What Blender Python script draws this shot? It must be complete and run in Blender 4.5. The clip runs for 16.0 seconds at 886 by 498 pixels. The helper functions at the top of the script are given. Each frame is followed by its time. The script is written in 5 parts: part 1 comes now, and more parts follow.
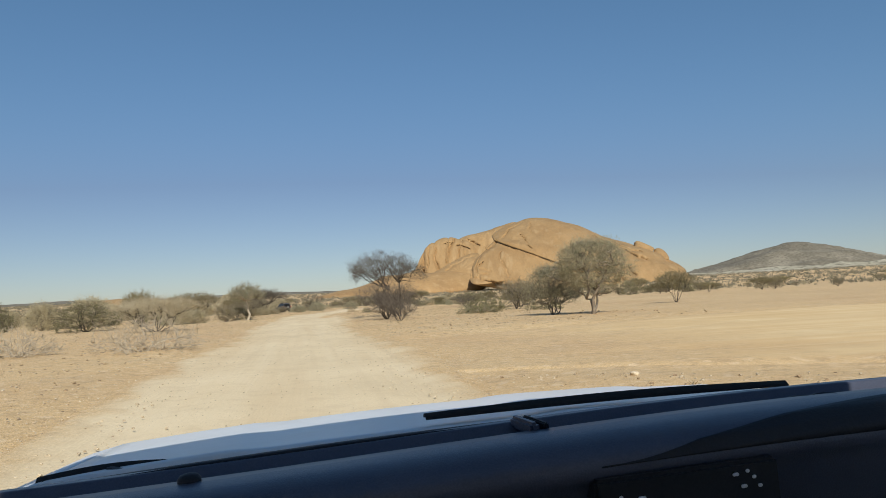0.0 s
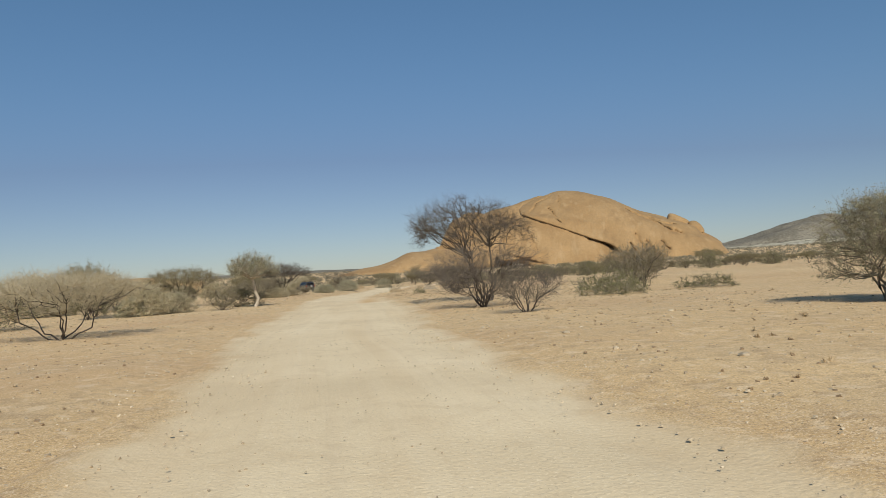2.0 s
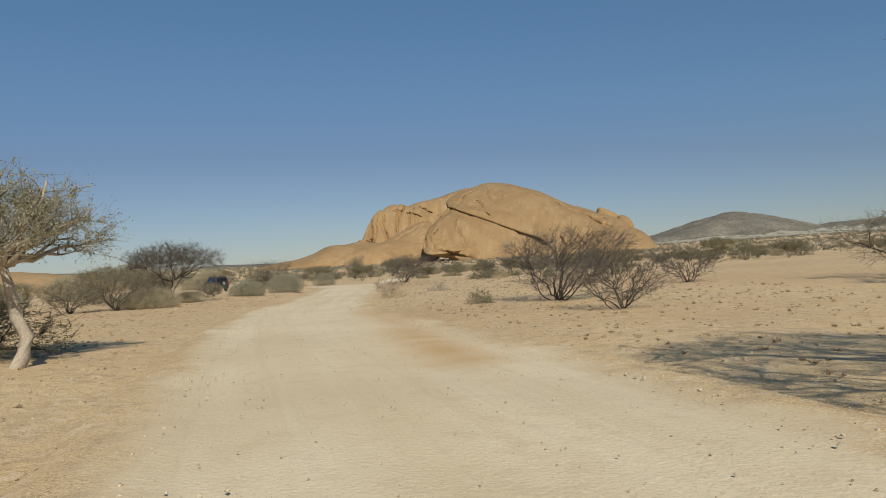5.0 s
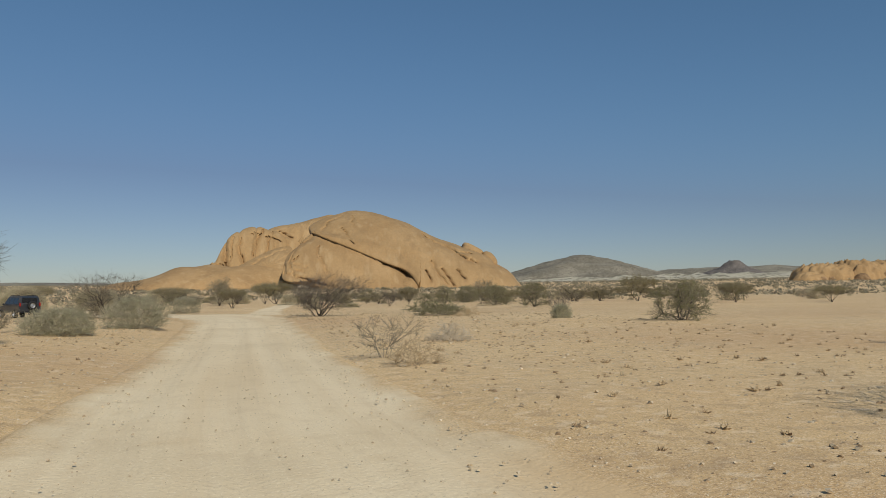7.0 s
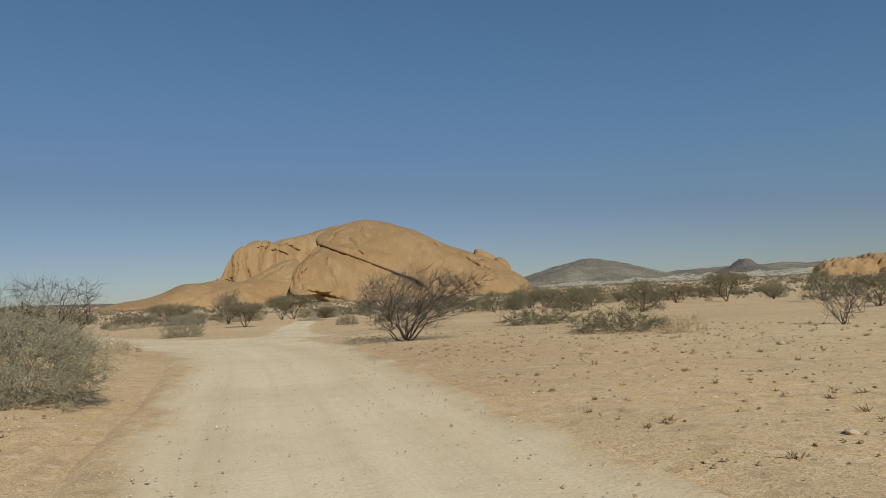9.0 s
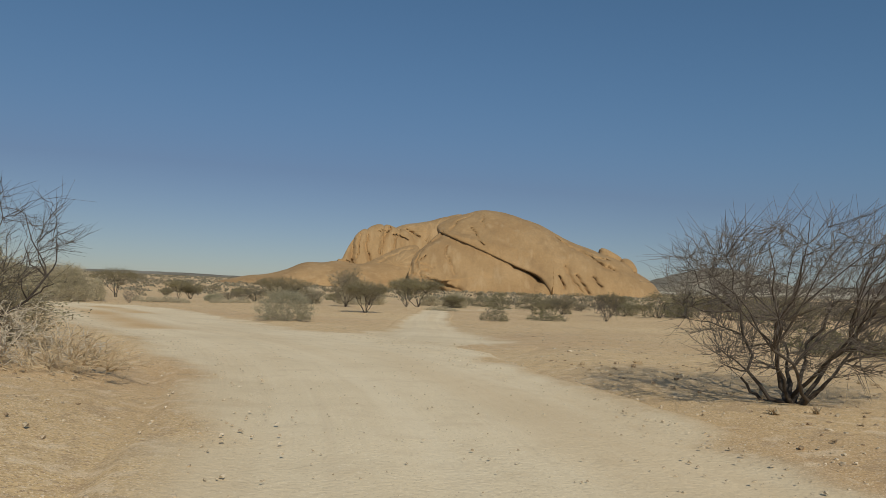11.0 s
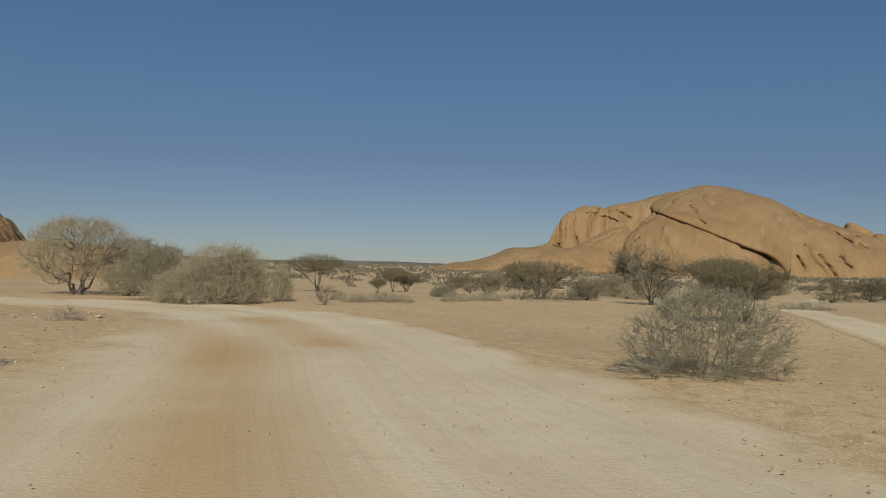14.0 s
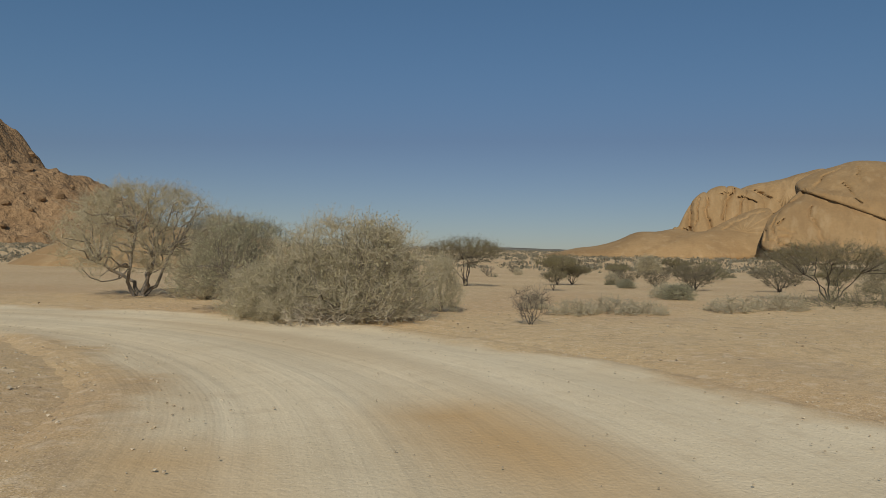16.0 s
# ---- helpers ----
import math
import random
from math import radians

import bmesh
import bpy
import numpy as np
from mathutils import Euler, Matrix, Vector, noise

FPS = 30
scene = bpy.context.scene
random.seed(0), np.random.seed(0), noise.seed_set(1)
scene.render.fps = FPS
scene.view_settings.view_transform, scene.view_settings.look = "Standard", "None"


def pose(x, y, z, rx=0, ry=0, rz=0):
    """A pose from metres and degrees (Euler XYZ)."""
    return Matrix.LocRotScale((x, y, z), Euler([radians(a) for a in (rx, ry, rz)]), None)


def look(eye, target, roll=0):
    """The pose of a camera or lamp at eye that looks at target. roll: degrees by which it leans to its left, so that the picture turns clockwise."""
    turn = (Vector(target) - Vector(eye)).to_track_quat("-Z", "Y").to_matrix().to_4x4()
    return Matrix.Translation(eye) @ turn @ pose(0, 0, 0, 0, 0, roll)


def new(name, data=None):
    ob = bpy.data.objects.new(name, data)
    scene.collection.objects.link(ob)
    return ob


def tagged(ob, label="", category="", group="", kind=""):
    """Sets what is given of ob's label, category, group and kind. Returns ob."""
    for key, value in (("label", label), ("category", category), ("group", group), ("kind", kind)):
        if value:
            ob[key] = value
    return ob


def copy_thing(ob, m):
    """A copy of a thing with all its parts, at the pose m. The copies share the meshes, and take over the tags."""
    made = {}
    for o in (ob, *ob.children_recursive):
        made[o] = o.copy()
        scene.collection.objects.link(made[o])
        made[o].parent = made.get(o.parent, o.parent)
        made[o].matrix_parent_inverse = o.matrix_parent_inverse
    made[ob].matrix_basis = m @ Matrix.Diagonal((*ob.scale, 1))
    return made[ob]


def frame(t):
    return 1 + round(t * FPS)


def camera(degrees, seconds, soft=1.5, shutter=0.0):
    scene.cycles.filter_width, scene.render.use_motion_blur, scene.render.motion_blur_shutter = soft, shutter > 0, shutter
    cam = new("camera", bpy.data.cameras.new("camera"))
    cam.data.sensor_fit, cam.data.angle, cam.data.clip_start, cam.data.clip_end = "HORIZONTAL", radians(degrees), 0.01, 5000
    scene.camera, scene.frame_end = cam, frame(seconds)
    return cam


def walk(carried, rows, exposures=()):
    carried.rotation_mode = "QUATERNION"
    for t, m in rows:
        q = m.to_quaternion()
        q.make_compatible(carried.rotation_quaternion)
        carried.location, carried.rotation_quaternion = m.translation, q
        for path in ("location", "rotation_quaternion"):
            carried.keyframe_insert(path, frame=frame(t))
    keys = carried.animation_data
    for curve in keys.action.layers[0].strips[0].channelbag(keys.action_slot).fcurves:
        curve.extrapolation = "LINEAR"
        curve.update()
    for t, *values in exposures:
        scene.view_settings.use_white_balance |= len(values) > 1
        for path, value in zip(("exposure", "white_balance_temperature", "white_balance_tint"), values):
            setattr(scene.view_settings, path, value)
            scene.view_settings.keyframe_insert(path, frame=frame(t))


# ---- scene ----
cam = camera(61.42, 16.0, soft=0.8)
# seconds, place, then yaw to the left, pitch up and roll in degrees
PATH = [
    (0, 0.02, 0.00, 1.26, 4.88, 3.85, -2.77),
    (0.5, -1.59, 6.52, 1.25, 5.93, 3.09, -2.91),
    (1, -3.82, 12.72, 1.28, 6.34, 3.11, -2.41),
    (1.5, -5.84, 18.92, 1.31, 6.47, 2.89, -1.78),
    (2, -8.02, 25.84, 1.37, 6.55, 2.18, -3.35),
    (2.5, -10.06, 32.51, 1.39, 8.68, 3.32, -3.31),
    (3, -12.25, 39.43, 1.40, 9.49, 3.81, -1.82),
    (3.2, -13.14, 42.06, 1.41, 9.26, 3.41, -2.28),
    (5.3, -20.79, 68.72, 1.65, -0.94, 1.41, -3.23),
    (5.5, -21.40, 71.10, 1.71, -1.62, 2.31, -3.24),
    (6, -22.99, 77.54, 1.70, -5.89, 2.78, -2.57),
    (6.5, -24.47, 83.73, 1.61, -10.43, 4.15, -2.60),
    (7, -25.73, 89.95, 1.69, -10.91, 3.49, -0.70),
    (7.5, -26.60, 95.47, 1.73, -11.08, 2.14, -0.19),
    (8, -27.35, 101.80, 1.76, -11.64, 3.74, -2.04),
    (8.5, -27.90, 107.44, 1.75, -12.14, 4.27, -0.86),
    (8.7, -28.12, 109.88, 1.69, -11.60, 4.33, -1.68),
    (10.8, -29.79, 130.63, 1.68, -3.64, 3.38, 0.66),
    (11, -30.22, 132.61, 1.67, -1.58, 3.76, 2.12),
    (11.5, -31.34, 137.53, 1.81, 2.35, 3.54, 3.53),
    (12, -32.75, 142.59, 1.80, 4.30, 3.26, 2.35),
    (12.5, -34.37, 147.41, 1.81, 6.36, 2.66, 3.27),
    (13, -36.17, 152.70, 1.80, 7.96, 2.67, 1.91),
    (13.5, -38.44, 158.09, 1.85, 10.48, 2.77, 1.27),
    (14, -40.63, 163.00, 1.90, 13.59, 2.20, 1.27),
    (14.5, -42.88, 167.61, 1.97, 15.89, 1.61, 2.15),
    (15, -45.56, 172.45, 1.99, 18.62, 1.09, 2.06),
    (15.5, -48.45, 177.03, 2.03, 20.45, 1.31, 2.17),
    (16, -51.57, 181.66, 2.10, 22.37, 0.95, 1.07),
]


def sight(x, y, z, yaw, pitch, roll):
    a, b = radians(yaw), radians(pitch)
    ahead = Vector((-math.sin(a) * math.cos(b), math.cos(a) * math.cos(b), math.sin(b)))
    return look((x, y, z), Vector((x, y, z)) + ahead, roll)


walk(cam, [(t, sight(*r)) for t, *r in PATH], exposures=[(0.0, 0.28), (2.0, 0.14), (5.5, 0.0), (11.0, -0.2), (16.0, -0.36)])

# ---- daylight ----
SUN_UP, SUN_ROUND = radians(36), radians(165)
world = bpy.data.worlds.new("world")
scene.world = world
world.use_nodes = True
sky = world.node_tree.nodes.new("ShaderNodeTexSky")
sky.sky_type, sky.sun_disc = "NISHITA", False
sky.sun_elevation, sky.sun_rotation = SUN_UP, SUN_ROUND
sky.altitude, sky.air_density, sky.dust_density, sky.ozone_density = 1200, 1.0, 0.7, 1.6
back = world.node_tree.nodes["Background"]
back.inputs["Strength"].default_value = 0.080
haze = world.node_tree.nodes.new("ShaderNodeMix")
haze.data_type, haze.blend_type = "RGBA", "MULTIPLY"
haze.inputs["Factor"].default_value = 1.0
tint, grey, span = (world.node_tree.nodes.new("ShaderNode" + k) for k in ("Mix", "RGBToBW", "MapRange"))
tint.data_type = "RGBA"
tint.inputs[6].default_value, tint.inputs[7].default_value = (0.74, 1.0, 1.06, 1), (0.605, 0.622, 0.69, 1)
span.inputs["From Min"].default_value, span.inputs["From Max"].default_value = 1.6, 5.2
world.node_tree.links.new(sky.outputs["Color"], grey.inputs["Color"])
world.node_tree.links.new(grey.outputs["Val"], span.inputs["Value"])
world.node_tree.links.new(span.outputs["Result"], tint.inputs["Factor"])
world.node_tree.links.new(tint.outputs[2], haze.inputs[7])
world.node_tree.links.new(sky.outputs["Color"], haze.inputs[6])
world.node_tree.links.new(haze.outputs[2], back.inputs["Color"])
sun = new("sun", bpy.data.lights.new("sun", "SUN"))
sun.data.energy, sun.data.angle, sun.data.color = 3.7, radians(0.53), (1.0, 0.95, 0.85)
beam = Vector((-math.sin(SUN_ROUND) * math.cos(SUN_UP), -math.cos(SUN_ROUND) * math.cos(SUN_UP), -math.sin(SUN_UP)))
sun.matrix_world = look((0, 0, 200), Vector((0, 0, 200)) + beam)


# ---- materials ----
def surface(name, colours, coarse, fine, rough=0.9, relief=0.3, depth=0.02, metal=0.0, speckle=0.25, stretch=(1, 1, 1), vary=0.0, spec=0.3):
    """A procedural surface: coarse patches between the given colours, fine grain over them, and bump from the grain."""
    m = bpy.data.materials.new(name)
    m.use_nodes = True
    n, l = m.node_tree.nodes, m.node_tree.links
    b = n["Principled BSDF"]
    b.inputs["Roughness"].default_value, b.inputs["Metallic"].default_value = rough, metal
    b.inputs["Specular IOR Level"].default_value = spec
    where, fit = n.new("ShaderNodeTexCoord"), n.new("ShaderNodeMapping")
    fit.inputs["Scale"].default_value = stretch
    l.new(where.outputs["Object"], fit.inputs["Vector"])
    big, small = n.new("ShaderNodeTexNoise"), n.new("ShaderNodeTexNoise")
    for tex, scale, detail in ((big, coarse, 6), (small, fine, 4)):
        tex.inputs["Scale"].default_value, tex.inputs["Detail"].default_value = scale, detail
        tex.inputs["Roughness"].default_value = 0.6
        l.new(fit.outputs["Vector"], tex.inputs["Vector"])
    ramp = n.new("ShaderNodeValToRGB")
    e = ramp.color_ramp.elements
    while len(e) < len(colours):
        e.new(0.5)
    for i, c in enumerate(colours):
        e[i].position, e[i].color = 0.3 + 0.4 * i / max(1, len(colours) - 1), (*c, 1)
    l.new(big.outputs["Fac"], ramp.inputs["Fac"])
    grain = n.new("ShaderNodeMapRange")
    grain.inputs["From Min"].default_value, grain.inputs["From Max"].default_value = 0.3, 0.7
    grain.inputs["To Min"].default_value, grain.inputs["To Max"].default_value = 1 - speckle, 1 + speckle
    l.new(small.outputs["Fac"], grain.inputs["Value"])
    tint = n.new("ShaderNodeVectorMath")
    tint.operation = "SCALE"
    l.new(ramp.outputs["Color"], tint.inputs[0])
    if vary:
        info, span, times = n.new("ShaderNodeObjectInfo"), n.new("ShaderNodeMapRange"), n.new("ShaderNodeMath")
        span.inputs["To Min"].default_value, span.inputs["To Max"].default_value = 1 - vary, 1 + vary
        times.operation = "MULTIPLY"
        l.new(info.outputs["Random"], span.inputs["Value"])
        l.new(span.outputs["Result"], times.inputs[0])
        l.new(grain.outputs["Result"], times.inputs[1])
        l.new(times.outputs["Value"], tint.inputs["Scale"])
    else:
        l.new(grain.outputs["Result"], tint.inputs["Scale"])
    l.new(tint.outputs["Vector"], b.inputs["Base Color"])
    if relief:
        bump = n.new("ShaderNodeBump")
        bump.inputs["Strength"].default_value, bump.inputs["Distance"].default_value = relief, depth
        l.new(small.outputs["Fac"], bump.inputs["Height"])
        l.new(bump.outputs["Normal"], b.inputs["Normal"])
    return m


def overlay(m, colour, scale, low, high, amount, stretch=(1, 1, 1), detail=5.0):
    """A second layer of colour on a surface, in patches of its own."""
    n, l = m.node_tree.nodes, m.node_tree.links
    b = n["Principled BSDF"]
    was = b.inputs["Base Color"].links[0].from_socket
    where, fit, tex, span, mix = (n.new("ShaderNode" + k) for k in ("TexCoord", "Mapping", "TexNoise", "MapRange", "Mix"))
    fit.inputs["Scale"].default_value = stretch
    tex.inputs["Scale"].default_value, tex.inputs["Detail"].default_value = scale, detail
    span.inputs["From Min"].default_value, span.inputs["From Max"].default_value = low, high
    span.inputs["To Max"].default_value = amount
    mix.data_type = "RGBA"
    mix.inputs["B"].default_value = (*colour, 1)
    mix.inputs[7].default_value = (*colour, 1)
    l.new(where.outputs["Object"], fit.inputs["Vector"])
    l.new(fit.outputs["Vector"], tex.inputs["Vector"])
    l.new(tex.outputs["Fac"], span.inputs["Value"])
    l.new(span.outputs["Result"], mix.inputs["Factor"])
    l.new(was, mix.inputs[6])
    l.new(mix.outputs[2], b.inputs["Base Color"])
    return m


SAND = surface("orange_sand", [(0.580, 0.392, 0.186), (0.660, 0.462, 0.228), (0.722, 0.530, 0.276)], 0.05, 16.0, relief=0.7, depth=0.02, speckle=0.16)
overlay(SAND, (0.505, 0.337, 0.162), 1.3, 0.52, 0.72, 0.35)
overlay(SAND, (0.329, 0.212, 0.108), 20.0, 0.57, 0.63, 0.7)
overlay(SAND, (0.908, 0.735, 0.495), 34.0, 0.60, 0.65, 0.8)
overlay(SAND, (0.505, 0.337, 0.163), 6.0, 0.54, 0.66, 0.5)
overlay(SAND, (0.530, 0.388, 0.215), 0.011, 0.5, 0.62, 0.4)
overlay(SAND, (0.53, 0.335, 0.165), 0.06, 0.48, 0.66, 0.6)
overlay(SAND, (0.510, 0.380, 0.225), 0.35, 0.52, 0.68, 0.3)
overlay(SAND, (0.40, 0.272, 0.148), 2.4, 0.54, 0.64, 0.5)
overlay(SAND, (0.80, 0.63, 0.41), 3.2, 0.56, 0.66, 0.45)
overlay(SAND, (0.30, 0.19, 0.10), 44.0, 0.57, 0.62, 0.6)
overlay(SAND, (0.86, 0.69, 0.46), 50.0, 0.57, 0.62, 0.6)
ROCK = surface("tan_granite", [(0.305, 0.190, 0.086), (0.358, 0.230, 0.106), (0.396, 0.262, 0.128)], 0.03, 0.5, relief=0.25, depth=0.3, speckle=0.07)
overlay(ROCK, (0.255, 0.163, 0.077), 0.10, 0.52, 0.72, 0.5, stretch=(1, 1, 0.14))
overlay(ROCK, (0.461, 0.324, 0.173), 0.16, 0.55, 0.72, 0.5, stretch=(1, 1, 0.10))
overlay(ROCK, (0.265, 0.167, 0.082), 1.2, 0.62, 0.75, 0.45)
SCREE = surface("red_brown_boulders", [(0.200, 0.122, 0.062), (0.275, 0.172, 0.086), (0.335, 0.218, 0.115)], 0.05, 0.22, relief=1.0, depth=4.0, speckle=0.3, vary=0.25)
HILL = surface("grey_stony_hillside", [(0.150, 0.132, 0.098), (0.205, 0.182, 0.135), (0.275, 0.245, 0.185)], 0.012, 0.12, relief=0.3, depth=2.0, speckle=0.3)
overlay(HILL, (0.37, 0.335, 0.255), 0.008, 0.52, 0.66, 0.6)
overlay(HILL, (0.085, 0.078, 0.055), 0.18, 0.52, 0.60, 0.6)
PALE = surface("pale_stony_plain", [(0.36, 0.325, 0.235), (0.46, 0.42, 0.31), (0.26, 0.235, 0.17)], 0.006, 0.08, relief=0.4, depth=3.0, speckle=0.25)
overlay(PALE, (0.60, 0.56, 0.45), 0.012, 0.54, 0.66, 0.6)
overlay(PALE, (0.11, 0.10, 0.065), 0.05, 0.53, 0.59, 0.7)
BASALT = surface("dark_cone_rock", [(0.115, 0.100, 0.088), (0.17, 0.148, 0.128)], 0.03, 0.2, relief=0.6, depth=4.0)
BARK = surface("dark_grey_bark", [(0.040, 0.032, 0.025), (0.075, 0.060, 0.046), (0.12, 0.098, 0.074)], 3.0, 30.0, relief=0.6, depth=0.01, vary=0.15)
TANBARK = surface("tan_grey_bark", [(0.16, 0.13, 0.098), (0.24, 0.20, 0.15), (0.31, 0.265, 0.205)], 3.0, 25.0, relief=0.6, depth=0.012, vary=0.1)
PALEBARK = surface("pale_cream_bark", [(0.36, 0.30, 0.22), (0.48, 0.41, 0.31)], 3.0, 25.0, relief=0.5, depth=0.01, vary=0.1)
DARKTWIG = surface("dark_thorn_twigs", [(0.080, 0.066, 0.052), (0.130, 0.108, 0.084), (0.18, 0.152, 0.12)], 2.5, 30.0, relief=0, vary=0.2)
TWIG = surface("grey_brown_twigs", [(0.155, 0.130, 0.090), (0.230, 0.195, 0.137), (0.31, 0.265, 0.19)], 2.5, 30.0, relief=0, vary=0.2)
DEADWOOD = surface("bleached_dead_wood", [(0.42, 0.35, 0.25), (0.56, 0.48, 0.36)], 2.5, 30.0, relief=0, vary=0.15)
# dusty plants, with dust haze in the air put into their paleness too
DUSTWOOD = surface("dusty_hazed_twigs", [(0.35, 0.30, 0.20), (0.44, 0.38, 0.26), (0.53, 0.46, 0.325)], 2.5, 30.0, relief=0, vary=0.12)
DUSTLEAF = surface("dusty_hazed_leaves", [(0.400, 0.350, 0.205), (0.485, 0.425, 0.260), (0.53, 0.465, 0.30)], 1.5, 12.0, relief=0, vary=0.12, rough=0.85)
GREYTWIG = surface("pale_grey_twigs", [(0.27, 0.245, 0.175), (0.36, 0.325, 0.24)], 2.5, 30.0, relief=0, vary=0.1)
LEAF = surface("grey_green_leaves", [(0.325, 0.312, 0.185), (0.425, 0.402, 0.250), (0.515, 0.482, 0.320)], 1.5, 12.0, relief=0, vary=0.15, rough=0.8)
OLIVE = surface("olive_green_leaves", [(0.135, 0.140, 0.056), (0.195, 0.195, 0.082), (0.255, 0.245, 0.112)], 1.5, 12.0, relief=0, vary=0.15, rough=0.8)
BROWNLEAF = surface("brown_thorn_foliage", [(0.180, 0.156, 0.074), (0.245, 0.214, 0.106), (0.31, 0.272, 0.146)], 1.5, 12.0, relief=0, vary=0.18, rough=0.85)
TWIGLEAF = surface("dry_twig_tips", [(0.17, 0.145, 0.095), (0.23, 0.20, 0.135)], 1.5, 12.0, relief=0, vary=0.12, rough=0.85)
# far scrub: a lightened colour takes the place of haze over distance
FARLEAF = surface("distant_hazed_scrub", [(0.215, 0.192, 0.130), (0.27, 0.243, 0.170), (0.33, 0.30, 0.215)], 0.03, 0.6, relief=0, rough=0.9)


def leafy(m, share=0.35):
    """Lets part of the light through thin leaves."""
    n, l = m.node_tree.nodes, m.node_tree.links
    b, out = n["Principled BSDF"], n["Material Output"]
    thin, mix = n.new("ShaderNodeBsdfTranslucent"), n.new("ShaderNodeMixShader")
    mix.inputs[0].default_value = share
    l.new(b.inputs["Base Color"].links[0].from_socket, thin.inputs["Color"])
    l.new(b.outputs["BSDF"], mix.inputs[1])
    l.new(thin.outputs["BSDF"], mix.inputs[2])
    l.new(mix.outputs["Shader"], out.inputs["Surface"])


for m in (BROWNLEAF, LEAF, OLIVE, DUSTLEAF, FARLEAF):
    leafy(m)
TUFT = surface("brown_dried_tufts", [(0.22, 0.155, 0.088), (0.31, 0.225, 0.135)], 4.0, 30.0, relief=0)
STRAW = surface("dry_straw", [(0.38, 0.28, 0.16), (0.50, 0.39, 0.24)], 4.0, 30.0, relief=0, vary=0.2)
STONE = surface("light_stones", [(0.383, 0.301, 0.193), (0.505, 0.413, 0.277), (0.609, 0.525, 0.386)], 2.0, 30.0, relief=0.4, depth=0.01, vary=0.2)
overlay(STONE, (0.34, 0.26, 0.17), 9.0, 0.5, 0.62, 0.6)


def over_sand(name, colours, coarse):
    """A road's surface over the sand: the sand's own nodes stay, and verged() lets it show again at the edges."""
    m = SAND.copy()
    m.name = name
    n, l = m.node_tree.nodes, m.node_tree.links
    b = n["Principled BSDF"]
    sand = b.inputs["Base Color"].links[0].from_socket
    where, tex, ramp = (n.new("ShaderNode" + k) for k in ("TexCoord", "TexNoise", "ValToRGB"))
    tex.inputs["Scale"].default_value, tex.inputs["Detail"].default_value = coarse, 8
    ramp.color_ramp.elements.new(0.5)
    for i, c in enumerate(colours):
        ramp.color_ramp.elements[i].position, ramp.color_ramp.elements[i].color = 0.3 + 0.2 * i, (*c, 1)
    l.new(where.outputs["Object"], tex.inputs["Vector"])
    l.new(tex.outputs["Fac"], ramp.inputs["Fac"])
    l.new(ramp.outputs["Color"], b.inputs["Base Color"])
    return m, sand


def verged(m, sand):
    """Lets a road's surface pass into the sand beside it, by the share stored along its verge."""
    n, l = m.node_tree.nodes, m.node_tree.links
    b = n["Principled BSDF"]
    was = b.inputs["Base Color"].links[0].from_socket
    at, tex, where, add, span, mix = (n.new("ShaderNode" + k) for k in ("Attribute", "TexNoise", "TexCoord", "Math", "MapRange", "Mix"))
    at.attribute_name = "verge"
    tex.inputs["Scale"].default_value, tex.inputs["Detail"].default_value = 0.9, 8
    span.inputs["From Min"].default_value, span.inputs["From Max"].default_value = 0.62, 1.25
    mix.data_type = "RGBA"
    l.new(where.outputs["Object"], tex.inputs["Vector"])
    l.new(at.outputs["Fac"], add.inputs[0])
    l.new(tex.outputs["Fac"], add.inputs[1])
    l.new(add.outputs["Value"], span.inputs["Value"])
    l.new(span.outputs["Result"], mix.inputs["Factor"])
    l.new(was, mix.inputs[6])
    l.new(sand, mix.inputs[7])
    l.new(mix.outputs[2], b.inputs["Base Color"])


def streaks(m, colour, across, along, low, high, amount):
    """Streaks of colour that run lengthwise with a road."""
    n, l = m.node_tree.nodes, m.node_tree.links
    b = n["Principled BSDF"]
    was = b.inputs["Base Color"].links[0].from_socket
    at, fit, tex, span, mix = (n.new("ShaderNode" + k) for k in ("Attribute", "Mapping", "TexNoise", "MapRange", "Mix"))
    at.attribute_name = "way"
    fit.inputs["Scale"].default_value = (across, along, 1)
    tex.inputs["Scale"].default_value, tex.inputs["Detail"].default_value = 1.0, 5
    span.inputs["From Min"].default_value, span.inputs["From Max"].default_value, span.inputs["To Max"].default_value = low, high, amount
    mix.data_type = "RGBA"
    mix.inputs[7].default_value = (*colour, 1)
    l.new(at.outputs["Vector"], fit.inputs["Vector"])
    l.new(fit.outputs["Vector"], tex.inputs["Vector"])
    l.new(tex.outputs["Fac"], span.inputs["Value"])
    l.new(span.outputs["Result"], mix.inputs["Factor"])
    l.new(was, mix.inputs[6])
    l.new(mix.outputs[2], b.inputs["Base Color"])


def furrows(m, across, along, deep):
    """Fine ruts lengthwise with a road, as relief over its grain."""
    n, l = m.node_tree.nodes, m.node_tree.links
    b = n["Principled BSDF"]
    was = b.inputs["Normal"].links[0].from_socket
    at, fit, tex, bump = (n.new("ShaderNode" + k) for k in ("Attribute", "Mapping", "TexNoise", "Bump"))
    at.attribute_name = "way"
    fit.inputs["Scale"].default_value = (across, along, 1)
    tex.inputs["Scale"].default_value, tex.inputs["Detail"].default_value = 1.0, 4
    bump.inputs["Strength"].default_value, bump.inputs["Distance"].default_value = 0.8, deep
    l.new(at.outputs["Vector"], fit.inputs["Vector"])
    l.new(fit.outputs["Vector"], tex.inputs["Vector"])
    l.new(tex.outputs["Fac"], bump.inputs["Height"])
    l.new(was, bump.inputs["Normal"])
    l.new(bump.outputs["Normal"], b.inputs["Normal"])


